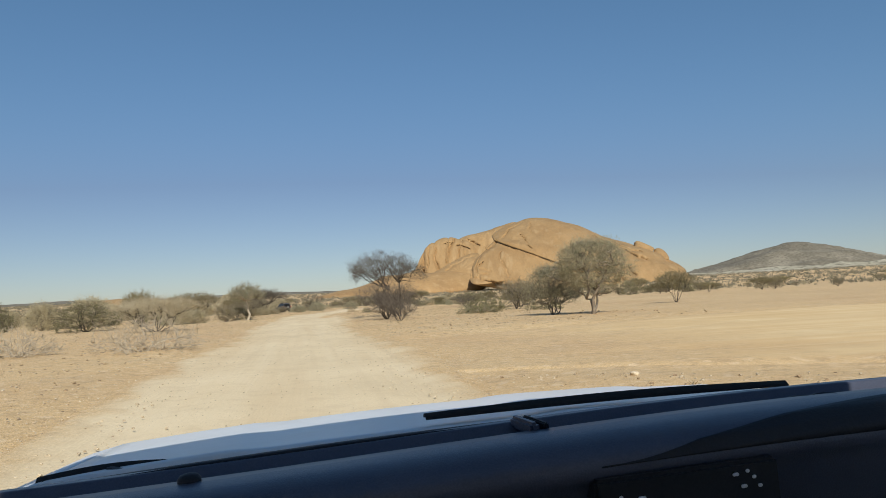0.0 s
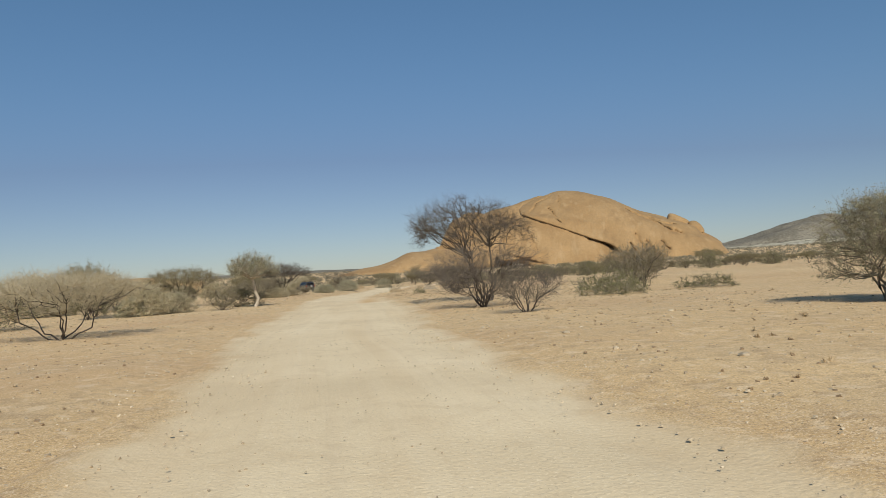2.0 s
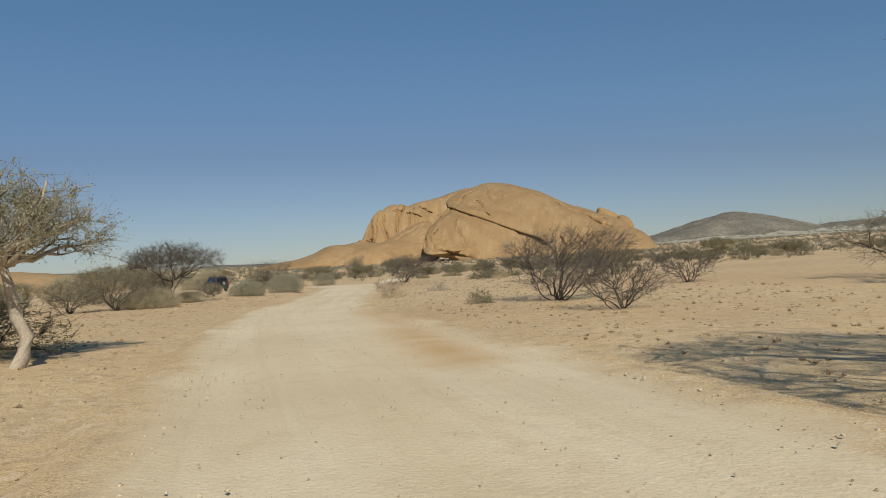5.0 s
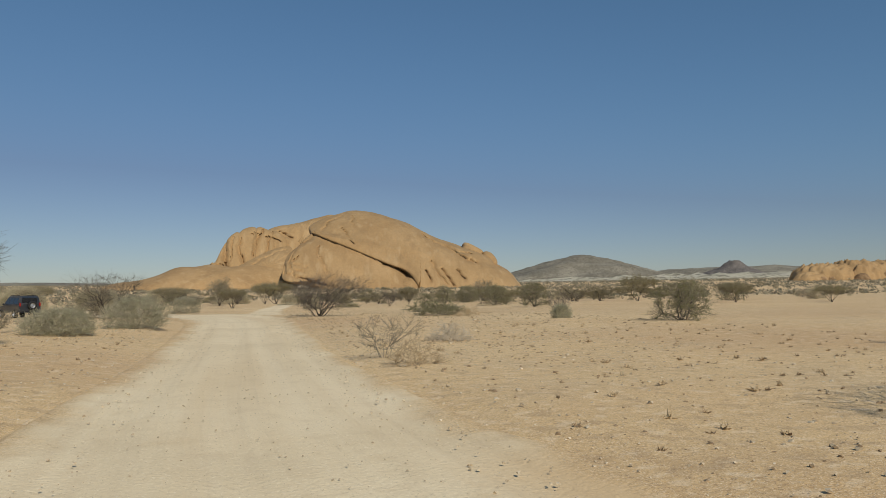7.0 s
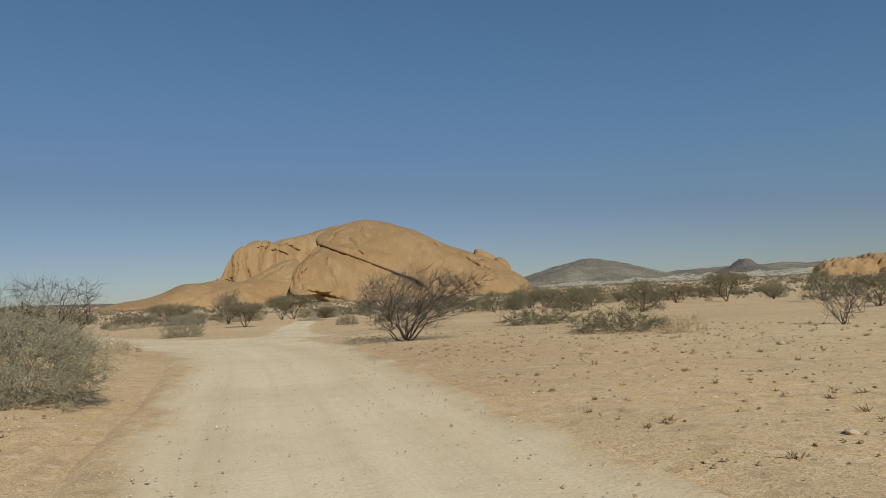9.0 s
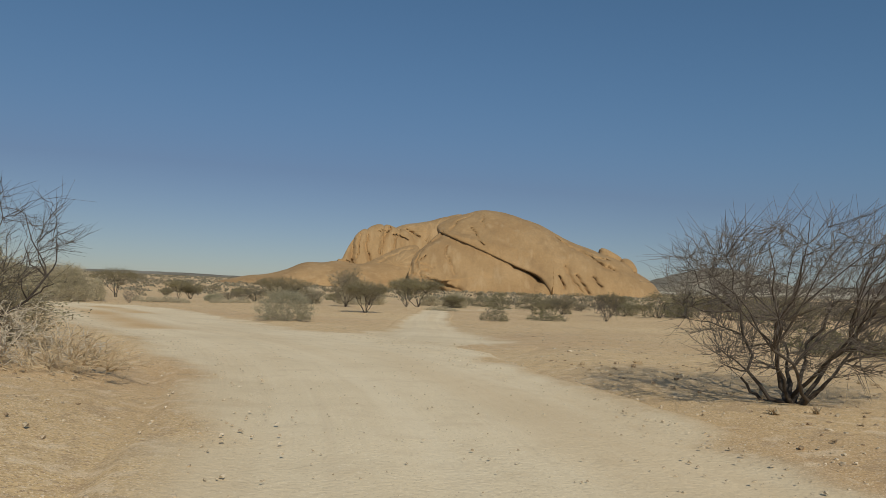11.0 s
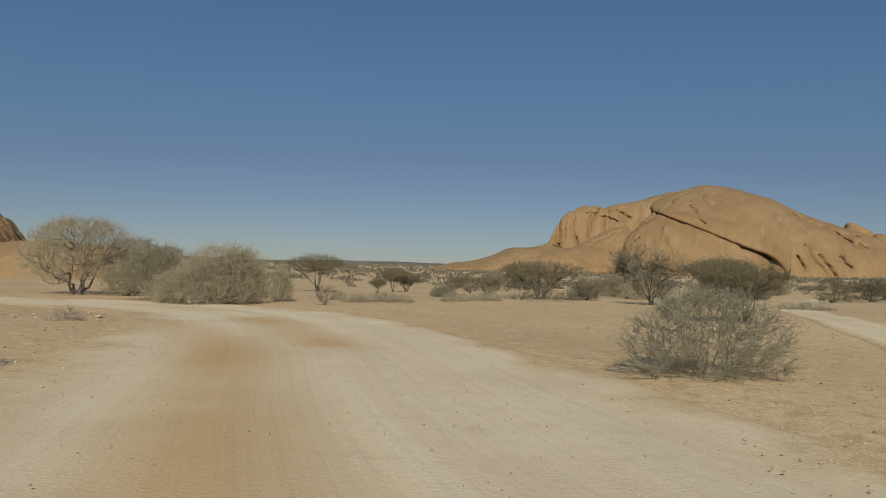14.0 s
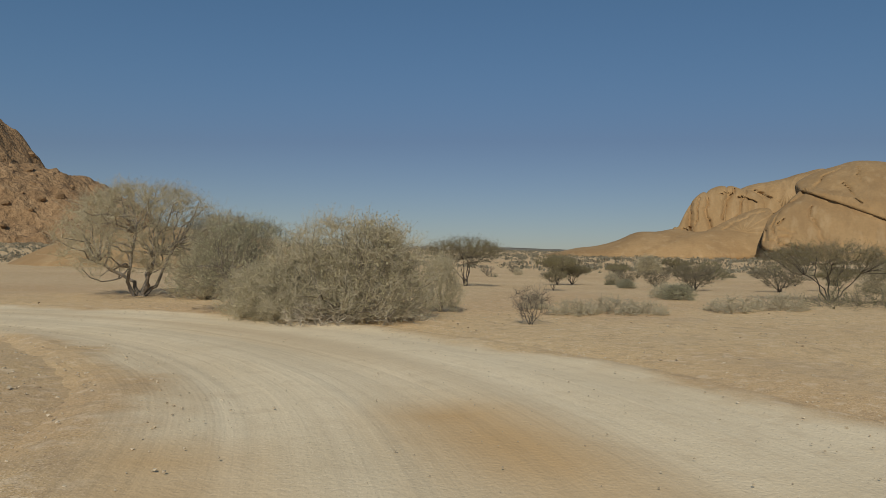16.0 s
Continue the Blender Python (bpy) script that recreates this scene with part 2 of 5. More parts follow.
def worn(m, colour):
    """Shows the bare sand where wheels have swept the gravel off."""
    n, l = m.node_tree.nodes, m.node_tree.links
    b = n["Principled BSDF"]
    was = b.inputs["Base Color"].links[0].from_socket
    at, mix = n.new("ShaderNodeAttribute"), n.new("ShaderNodeMix")
    at.attribute_name = "swept"
    mix.data_type = "RGBA"
    mix.inputs[7].default_value = (*colour, 1)
    l.new(at.outputs["Fac"], mix.inputs["Factor"])
    l.new(was, mix.inputs[6])
    l.new(mix.outputs[2], b.inputs["Base Color"])


GRAVEL, bare = over_sand("pale_gravel_road", [(0.690, 0.552, 0.345), (0.765, 0.620, 0.395), (0.815, 0.672, 0.440)], 0.22)
overlay(GRAVEL, (0.470, 0.368, 0.230), 30.0, 0.60, 0.66, 0.45)
overlay(GRAVEL, (0.945, 0.815, 0.600), 36.0, 0.60, 0.66, 0.5)
overlay(GRAVEL, (0.609, 0.468, 0.285), 2.2, 0.52, 0.70, 0.35)
streaks(GRAVEL, (0.640, 0.470, 0.265), 0.45, 0.03, 0.46, 0.68, 0.5)
streaks(GRAVEL, (0.865, 0.735, 0.505), 1.3, 0.035, 0.52, 0.70, 0.28)
streaks(GRAVEL, (0.580, 0.445, 0.275), 3.0, 0.045, 0.54, 0.70, 0.22)
worn(GRAVEL, (0.600, 0.385, 0.172))
furrows(GRAVEL, 2.6, 0.035, 0.06)
verged(GRAVEL, bare)
RUT, bare = over_sand("smooth_orange_track", [(0.645, 0.452, 0.222), (0.715, 0.520, 0.272), (0.765, 0.578, 0.318)], 0.15)
overlay(RUT, (0.818, 0.663, 0.406), 0.3, 0.55, 0.7, 0.5)
overlay(RUT, (0.56, 0.345, 0.155), 0.14, 0.5, 0.66, 0.6, stretch=(0.35, 1, 1))
streaks(RUT, (0.626, 0.418, 0.194), 1.4, 0.05, 0.5, 0.66, 0.6)
streaks(RUT, (0.843, 0.698, 0.437), 2.2, 0.05, 0.55, 0.72, 0.5)
furrows(RUT, 1.2, 0.03, 0.03)
for node in RUT.node_tree.nodes:
    if node.type == "BUMP":
        node.inputs["Strength"].default_value *= 0.35
verged(RUT, bare)


# ---- shapes ----
def fbm(x, y, scale, seed=0):
    """Cheap smooth relief, about -1 to 1, from a few turned waves."""
    r = np.random.RandomState(seed)
    out = 0 * np.asarray(x, float)
    for k in range(9):
        a, f, p = r.uniform(0, 2 * math.pi), 2 ** (k / 2.2) / scale, r.uniform(0, 2 * math.pi)
        out = out + np.sin((x * math.cos(a) + y * math.sin(a)) * f * 6.283 + p + 1.3 * np.sin((x * math.sin(a) - y * math.cos(a)) * f * 3.1 + p)) / 2 ** (k / 2.6)
    return out / 2.6


def sheet(verts, faces, name, material, smooth=True):
    me = bpy.data.meshes.new(name)
    me.from_pydata(np.asarray(verts, float).tolist(), [], faces if isinstance(faces, list) else faces.tolist())
    me.materials.append(material)
    if smooth:
        me.polygons.foreach_set("use_smooth", [True] * len(me.polygons))
    me.update()
    return me


def grid_faces(rows, cols, wrap=False):
    i, j = np.meshgrid(np.arange(rows - 1), np.arange(cols if wrap else cols - 1), indexing="ij")
    a, k = i * cols + j, (j + 1) % cols
    return np.stack([a, i * cols + k, (i + 1) * cols + k, (i + 1) * cols + j], -1).reshape(-1, 4)


def part(name, mesh, parent, label=""):
    ob = new(name, mesh)
    ob.parent = parent
    return tagged(ob, label)


def spline(points, step):
    """A smooth line through the given points, about one sample each step."""
    p = np.array(points, float)
    p = np.vstack([2 * p[0] - p[1], p, 2 * p[-1] - p[-2]])
    out = []
    for a, b, c, d in zip(p[:-3], p[1:-2], p[2:-1], p[3:]):
        n = max(2, int(np.linalg.norm((c - b)[:2]) / step))
        t = np.linspace(0, 1, n, endpoint=False)[:, None]
        out.append(0.5 * (2 * b + (c - a) * t + (2 * a - 5 * b + 4 * c - d) * t**2 + (3 * b - a - 3 * c + d) * t**3))
    return np.vstack(out + [p[-2:-1]])


# the roads: x, y and half the width
MAIN = spline([(12, -45, 3.6), (6, -22, 3.6), (1.3, -5, 3.6), (-2.9, 9, 3.7), (-6.4, 22, 4.1), (-11.5, 40, 3.5), (-14.2, 49, 3.8), (-18, 66, 4.5), (-22.8, 84, 4.1), (-25.9, 97, 3.4), (-27.1, 109, 2.9), (-28.1, 123, 3.1), (-29.9, 142, 3.7), (-33.6, 154, 4.9), (-38.6, 163, 5.6), (-44.3, 173, 6.6), (-49.3, 182.8, 6.2), (-57.0, 193.4, 5.6), (-68.2, 199, 5), (-81.6, 198, 5), (-114.6, 191, 4)], 0.6)
SIDE = spline([(-34.2, 149, 3.6), (-30.8, 157, 4.8), (-29.9, 168, 4.3), (-29.7, 179, 3.0), (-29.8, 192, 2.4), (-28.9, 206, 2.2), (-26.4, 231, 2.0), (-9.6, 295, 1.7)], 0.6)
FORK = spline([(-6, 22, 5), (4, 25, 10), (14, 25.5, 13), (27, 24, 14), (46, 20, 14), (75, 13, 11), (112, 3, 8)], 0.8)
# the lie of the land: x, y and height
LAND = np.array([(0.0, 0.0, -0.44), (-8.0, 25.8, -0.33), (-12.3, 39.4, -0.3), (-21.4, 71.1, 0.01), (-25.7, 90.0, -0.01), (-27.9, 107.4, 0.05), (-30.2, 132.6, -0.03), (-32.8, 142.6, 0.1), (-38.4, 158.1, 0.15), (-45.6, 172.5, 0.29), (-51.6, 181.7, 0.4), (-35.3, 108, 0.3), (4.8, 45.4, 0.16), (-10.6, 64, -0.26), (-8.1, 56.9, -0.37), (-28.6, 81, 0), (-64.2, 204, 0.05), (-73.6, 241, 0.17), (-69.1, 254, -0.2), (-47.6, 227, 0.4), (-35.2, 200, 0.3), (-24, 195, -0.13), (-38.8, 181.0, -0.9), (-24.9, 51, 0.06), (-2.6, 79.8, -0.4), (-15.4, 95.6, 0.02), (-23.5, 110, -0.17), (-25.4, 142.3, 0.45), (-35.5, 145.2, 0.31), (-8.4, 138.5, 0.23), (-4.1, 129.6, 0.29), (-12.8, 162, -0.05)])


def beside(x, y, line):
    """How far inside (+) or outside (-) the edge of a road each place lies."""
    x, y = np.asarray(x, float), np.asarray(y, float)
    best = np.full(x.shape, -1e9)
    for px, py, w in line[:: max(1, len(line) // 160)]:
        best = np.maximum(best, w - np.hypot(x - px, y - py))
    return best


def step(a, b, v):
    t = np.clip((v - a) / (b - a), 0, 1)
    return t * t * (3 - 2 * t)


def relief(x, y):
    """The broad swells of the ground, without its roughness."""
    x, y = np.asarray(x, float), np.asarray(y, float)
    top, low = 0 * x, 0 * x + 0.15
    for px, py, pz in LAND:
        w = np.exp(-((x - px) ** 2 + (y - py) ** 2) / (2 * 11.0**2))
        top, low = top + w * pz, low + w
    r = np.hypot(x + 20, y - 110)
    return top / low + 0.0185 * np.maximum(r - 280, 0) * step(280, 480, r) + 0.25 * fbm(x, y, 70, 5) * step(100, 260, r)


def ground_height(x, y, roads=True):
    x, y = np.asarray(x, float), np.asarray(y, float)
    z = 0.05 * fbm(x, y, 9, 3) + 0.025 * fbm(x, y, 2.3, 4)
    z = z + 0.22 * step(0.3, 1.3, -beside(x, y, MAIN)) * np.exp(-(((x + 36.6) / 6) ** 2 + ((y - 130) / 26) ** 2))
    if roads:
        for line, low in ((MAIN, 0.14), (FORK, 0.13), (SIDE, 0.11)):
            inside = step(-0.9, 0.5, beside(x, y, line))
            z = z * (1 - 0.8 * inside) - low * inside
    return z + relief(x, y)


def graded(lo, hi, fine, far):
    """Coordinates that are fine between lo and hi and widen out to far."""
    mid = list(np.arange(lo, hi + fine, fine))
    gap, a, b = fine, lo, hi + fine
    low, high = [], []
    while b < far or a > -far:
        gap *= 1.16
        a, b = a - gap, b + gap
        low.append(max(a, -far - 50)), high.append(min(b, far + 50))
    return np.array(low[::-1] + mid + high)


gx, gy = graded(-95, 30, 0.85, 4300), graded(-12, 245, 0.85, 4300)
X, Y = np.meshgrid(gx, gy)
ground = new("ground", sheet(np.stack([X, Y, ground_height(X, Y)], -1).reshape(-1, 3), grid_faces(len(gy), len(gx)), "ground", SAND))
tagged(ground, "orange sandy desert plain with fine gravel", "ground", kind="structure")


# where wheels have swept the gravel off
SWEPT = [spline([(*p, w) for p in line], 0.8) for line, w in (
    ([(-40.8, 162.6), (-44.8, 169.8), (-48.1, 175.8), (-50.1, 179.6), (-53, 183.3), (-57, 187.0)], 0.7),
    ([(-48.6, 182.5), (-50.3, 184.9), (-52.7, 188.4), (-55, 190.8)], 0.6),
    ([(-19.6, 78.5), (-20.6, 83), (-22, 91.9), (-23, 97)], 0.4))]


def road(name, line, material, label, ruts, seed, soft=0.62, joins=(), under=None):
    across = np.linspace(-1, 1, 33)
    t = np.gradient(line[:, :2], axis=0)
    t /= np.linalg.norm(t, axis=1)[:, None]
    wide = line[:, 2] * (1 + 0.05 * fbm(line[:, 0], line[:, 1], 14, seed))
    x = line[:, 0, None] + t[:, 1, None] * across * wide[:, None]
    y = line[:, 1, None] - t[:, 0, None] * across * wide[:, None]
    z = 0.012 * fbm(x, y, 3.0, seed + 1) - 0.012
    for centre, deep, breadth in ruts:
        z = z - deep * np.exp(-(((across + 0.02 * fbm(x, y, 25, seed + 2)) - centre) / breadth) ** 2)
    open_ = 1 - step(0.0, 0.4, across) * sum(step(0.0, 1.6, beside(x, y, other)) for other in joins) if joins else 1.0
    z = z + open_ * (0.045 if soft > 0.5 else 0.015) * np.exp(-((np.abs(across) - 0.86) / 0.07) ** 2) * (0.6 + 0.5 * fbm(x, y, 4, seed + 4))
    z = z - open_ * (0.14 if soft > 0.3 else 0.06) * step(0.85, 1.0, np.abs(across))
    verge = step(soft, 0.97, np.abs(across) + 0.10 * fbm(x, y, 7, seed + 3)) * open_
    if under is not None:
        z = z - 0.2 * step(0.9, 2.2, beside(x, y, under))
    z = z + relief(x, y)
    ends = np.arange(len(line))
    tail = step(0, 26, np.minimum(ends, ends[::-1]))[:, None]
    z, verge = z - 0.12 * (1 - tail), 1 - (1 - verge) * tail
    me = sheet(np.stack([x, y, z], -1).reshape(-1, 3), grid_faces(len(line), 33), name, material)
    far = np.concatenate([[0], np.cumsum(np.linalg.norm(np.diff(line[:, :2], axis=0), axis=1))])
    way = np.stack([across * wide[:, None], np.repeat(far[:, None], 33, 1), 0 * x], -1)
    me.attributes.new("way", "FLOAT_VECTOR", "POINT").data.foreach_set("vector", way.ravel())
    swept = sum(step(-1.3, 0.9, beside(x, y, w)) * (0.55 + 0.2 * fbm(x, y, 16, seed + 5)) for w in SWEPT)
    me.attributes.new("swept", "FLOAT", "POINT").data.foreach_set("value", np.clip(1.6 * swept, 0, 0.96).ravel())
    me.attributes.new("verge", "FLOAT", "POINT").data.foreach_set("value", verge.ravel())
    return tagged(new(name, me), label, "road", kind="structure")


road("road", MAIN, GRAVEL, "pale gravel desert road with shallow wheel ruts", [(-0.55, 0.05, 0.12), (-0.1, 0.04, 0.12), (0.25, 0.04, 0.1), (0.62, 0.05, 0.12)], 20, joins=(SIDE,))
road("side_track", SIDE, GRAVEL, "narrow pale two-wheel track across the sand", [(-0.5, 0.05, 0.2), (0.5, 0.05, 0.2)], 30, 0.4, under=MAIN).location.z = -0.03
road("track_fork", FORK, RUT, "wide smooth orange sand track joining the road", [(-0.4, 0.05, 0.15), (0.1, 0.04, 0.2), (0.5, 0.05, 0.1)], 40, 0.8, under=MAIN).location.z = -0.006


# ---- the granite dome ----
# its joints and hollows: distance north, breadth, depth, then x and height along each
SLAB_JOINTS = [
    (850, 2.2, 7, [(-10, 63), (-26, 53), (-35, 46), (-40, 34), (-41, 22)]),
    (850, 1.0, 2.0, [(-7, 50), (-7.5, 43), (-3, 32), (1, 24)]),
    (850, 0.9, 1.6, [(-10, 63), (-19, 56), (-25, 50)]),
    (850, 1.3, 4.0, [(-24, 54), (-33, 44), (-35, 34), (-33, 24)]),
    (850, 0.9, 2.5, [(-40, 38), (-33, 37), (-28, 40)]),
    (850, 0.9, 2.0, [(-39, 28), (-30, 29), (-22, 26)]),
    (850, 0.8, 1.4, [(-33, 36), (-26, 32), (-18, 29)]),
    (850, 1.8, 5, [(-40, 23), (-24, 20), (-14, 15), (2, 12), (10, 6)]),
]
SUMMIT_JOINTS = [
    (850, 0.9, 2.0, [(17, 72), (22, 62), (28, 54)]),
    (850, 0.8, 1.2, [(29, 85), (27, 77), (30, 70)]),
    (850, 1.0, 1.8, [(10, 82), (-1, 72), (-9, 63)]),
    (850, 0.8, 1.3, [(22, 88), (8, 80), (2, 76)]),
    (815, 2.6, 6.0, [(56, 34), (70, 31), (81, 23)]),
    (815, 0.5, 1.0, [(-9, 62), (2, 56.5), (15, 51), (44, 38.5), (64, 29.5)]),
]
FLANK_JOINTS = [
    (850, 1.5, 3.0, [(100, 64), (114, 55), (125, 48), (139, 40), (153, 33)]),
    (850, 1.1, 2.2, [(122, 52), (137, 45), (148, 43)]),
    (850, 1.8, 4.0, [(104, 35), (110, 24), (117, 12)]),
    (850, 1.5, 3.0, [(115, 26), (121, 18), (124, 10)]),
    (850, 1.6, 3.0, [(98, 26), (102, 15)]),
    (850, 1.4, 2.5, [(129, 26), (138, 16)]),
]
PILLAR_JOINTS = [
    (930, 2.6, 9.0, [(-104, 61), (-106, 48), (-103, 35)]),
    (930, 1.7, 6.0, [(-90, 66), (-90, 50), (-86, 37)]),
    (930, 1.8, 6.0, [(-66, 76), (-75, 61), (-75, 47)]),
    (930, 1.3, 5.0, [(-56, 74), (-59, 62), (-64, 46)]),
    (930, 1.2, 4.0, [(-48, 76), (-35, 66)]),
    (930, 0.9, 2.5, [(-62, 68), (-46, 64)]),
    (930, 1.2, 3.5, [(-77, 70), (-67, 74)]),
    (930, 0.8, 2.0, [(-98, 66), (-97, 55), (-99, 42)]),
    (890, 1.2, 2.0, [(-128, 33), (-107, 37), (-92, 32)]),
    (890, 1.0, 1.6, [(-75, 35), (-52, 48), (-40, 53)]),
]
CRACKS = SLAB_JOINTS + SUMMIT_JOINTS + FLANK_JOINTS + PILLAR_JOINTS


def carve(v, y):
    """How far the joints near a mass of rock cut into each of its points."""
    cut = 0 * v[..., 0]
    for north, wide, deep, line in CRACKS:
        if deep < 3.5 and north > 820:
            wide, deep = 1.2 * wide, 1.7 * deep
        if abs(north - y) > 45:
            continue
        gap = np.full(v.shape[:-1], 1e9)
        jx = 0.8 * np.sin(0.33 * v[..., 2] + 0.11 * v[..., 0]) + 0.35 * np.sin(0.9 * v[..., 2] + 1.3)
        jz = 0.8 * np.sin(0.29 * v[..., 0] + 0.13 * v[..., 2]) + 0.35 * np.sin(0.8 * v[..., 0] + 0.4)
        for (ax, az), (bx, bz) in zip(line, line[1:]):
            px, pz, lx, lz = v[..., 0] + jx - ax, v[..., 2] + jz - az, bx - ax, bz - az
            t = np.clip((px * lx + pz * lz) / (lx * lx + lz * lz), 0, 1)
            gap = np.minimum(gap, np.hypot(px - t * lx, pz - t * lz))
        wave = 1.1 + 0.35 * np.sin(0.21 * v[..., 0] + 0.17 * v[..., 2] + deep)
        cut = np.maximum(cut, deep * np.exp(-((gap / (0.8 * wide * wave)) ** 1.6)))
    return cut


def lobe(name, parent, profile, y, deep, back, lean=0.0, square=2.4, rough=0.8, seed=0, label="", rings=26, around=96, lip=()):
    """A rounded mass of rock: its profile across x and z, swelling forward by deep and backward by back; lean sets its foot forward."""
    p = spline([*profile, profile[0]], 2.0)[:-1]
    keep = np.linspace(0, len(p), around, endpoint=False).astype(int)
    p = p[keep]
    c = p.mean(0)
    power = np.full(len(p), square)
    if lip:
        edge = spline(lip, 2.0)
        near = np.hypot(p[:, 0, None] - edge[None, :, 0], p[:, 1, None] - edge[None, :, 1]).min(1)
        power = square + 7 * np.exp(-((near / 7) ** 2))
    verts = []
    turns = [(math.sin(a) ** 0.9, math.cos(a), -1) for a in np.linspace(0.06, math.pi / 2, rings)]
    turns += [(math.sin(a) ** 0.9, math.cos(a), 1) for a in np.linspace(math.pi / 2, 0.06, max(10, rings // 6))[1:]]
    for s, _, side in turns:
        q = c + (p - c) * s
        swell = (deep if side < 0 else back) * (1 - s**power) ** (1 / power)
        yy = y + side * swell + lean * (q[:, 1] - c[1])
        verts.append(np.stack([q[:, 0], yy, q[:, 1]], -1))
    v = np.array(verts)
    n = 0.75 * rough * (fbm(v[..., 0] + 0.25 * v[..., 1], 0.5 * v[..., 2] + 0.5 * v[..., 1], 34, seed) + 0.10 * fbm(v[..., 0], v[..., 2], 7, seed + 1))
    v[..., 1] -= n
    front = np.arange(len(v)) <= rings
    v[front, :, 1] += carve(v[front], y)
    v[..., 2] += 0.3 * n
    me = sheet(v.reshape(-1, 3), grid_faces(len(v), around, True), name, ROCK)
    bm = bmesh.new()
    bm.from_mesh(me)
    bmesh.ops.holes_fill(bm, edges=bm.edges, sides=0)
    bmesh.ops.recalc_face_normals(bm, faces=bm.faces)
    bm.to_mesh(me)
    bm.free()
    me.polygons.foreach_set("use_smooth", [True] * len(me.polygons))
    return part(name, me, parent, label)


dome = tagged(new("granite_dome"), "smooth tan granite dome with cracks and overhanging slabs", "rock")
LIP = [(-9, 63), (2, 57.5), (15, 52), (44, 39.5), (64.5, 30.5), (77, 25.7), (84, 19.5), (90, 8)]
lobe("summit", dome, [(-14, 66), (-16, 74), (-6, 81), (10, 87), (27, 92), (48, 91), (68, 85), (88, 78), (106, 67), (124, 59), (141, 52), (159, 46), (172, 40), (179, 30), (196, 19), (194, -2), (97, -4), *LIP[::-1]], 863, 34, 80, 0.55, 2.6, 1.3, 1, rings=150, around=520, lip=LIP)
lobe("slab", dome, [(-12, 68), (20, 63), (68, 42), (90, 27), (100, 8), (100, -6), (7, -6), (-10, 9), (-40, 17), (-41.5, 30), (-37, 43), (-27, 52)], 851, 27, 60, 0.42, 2.6, 0.9, 3, rings=140, around=440, lip=[(-20, 57), (-27, 52), (-37, 43), (-41.5, 30), (-40, 17)])
lobe("toe", dome, [(66, 20), (78, 26), (90, 29), (104, 24), (116, 8), (116, -6), (70, -6), (62, 6)], 846, 30, 30, 0.45, 2.4, 0.5, 7, rings=40, around=120)
lobe("ridge", dome, [(-64, 76), (-54, 81), (-29, 86), (-4, 93), (15, 95), (16, 66), (-28, 55), (-58, 58)], 964, 22, 40, 0.3, 2.4, 1.6, 5, rings=50, around=140)
for i, (prof, yy) in enumerate((
        ([(-117, 34), (-112, 47), (-106, 60), (-99, 69), (-92, 73), (-88, 65), (-87, 30), (-98, 20), (-115, 22)], 932),
        ([(-94, 68), (-87, 76), (-77, 79), (-72, 76), (-73, 62), (-74, 26), (-91, 24)], 936),
        ([(-77, 71), (-72, 79), (-64, 78), (-55, 71), (-52, 51), (-60, 30), (-76, 28)], 942),
        ([(-63, 69), (-54, 75), (-45, 71), (-39, 63), (-42, 48), (-60, 47)], 946),
        ([(-48, 66), (-38, 72), (-28, 68), (-25, 56), (-38, 52)], 950))):
    lobe("pillar", dome, prof, yy, 10, 40, 0.2, 4.5, 0.9, 10 + i, rings=70, around=200)
for i, (bx, bz, br, yy) in enumerate(((-117, 42, 4, 926), (-113, 49, 3.2, 928), (-121, 40, 3.2, 924), (-108, 40, 4, 920), (-122, 39, 4, 926), (-127, 37, 3.4, 924), (-112, 40, 5, 924), (-146, 35, 1.6, 905), (-150, 34, 1.3, 905))):
    bx, bz, br = bx + 4, bz - 3, br * 0.85
    lobe("boulder", dome, [(bx + br * (0.8 + 0.35 * math.sin(7.3 * i + 2.9 * k)) * math.cos(0.7 * k), bz + br * (0.75 + 0.3 * math.sin(5.1 * i + 3.7 * k)) * math.sin(0.7 * k)) for k in range(9)], yy, br, br, 0, 3.4, 0.9, 60 + i, rings=14, around=40)
lobe("apron", dome, [(-88, 35), (-72, 44), (-59, 51), (-44, 56), (-33, 52), (-33, 20), (-64, 17), (-88, 20)], 904, 16, 50, 0.9, 2.6, 0.8, 21, rings=50, around=140)
lobe("foot_slope", dome, [(-250, 6), (-209, 16), (-183, 20), (-167, 25), (-150, 33), (-132, 34), (-116, 36), (-94, 34), (-69, 36), (-41, 30), (-31, 10), (-131, -6), (-250, -6)], 885, 48, 60, 1.0, 2.2, 1.1, 23, rings=30, around=120)
lobe("shoulder", dome, [(113, 66), (132, 60), (150, 53), (167, 44), (183, 36), (202, 19), (168, 11), (140, 31), (122, 50)], 882, 24, 30, 0.5, 2.4, 1.6, 25, rings=60, around=180)
lobe("knob", dome, [(146, 50), (147, 56), (151, 57), (161, 52), (168, 47), (163, 43), (153, 46)], 870, 9, 14, 0.2, 2.6, 0.4, 27, rings=12, around=40)
lobe("knob", dome, [(167, 41), (169, 47), (175, 47), (181, 41), (183, 34), (176, 34)], 868, 8, 14, 0.2, 2.6, 0.4, 28, rings=12, around=40)
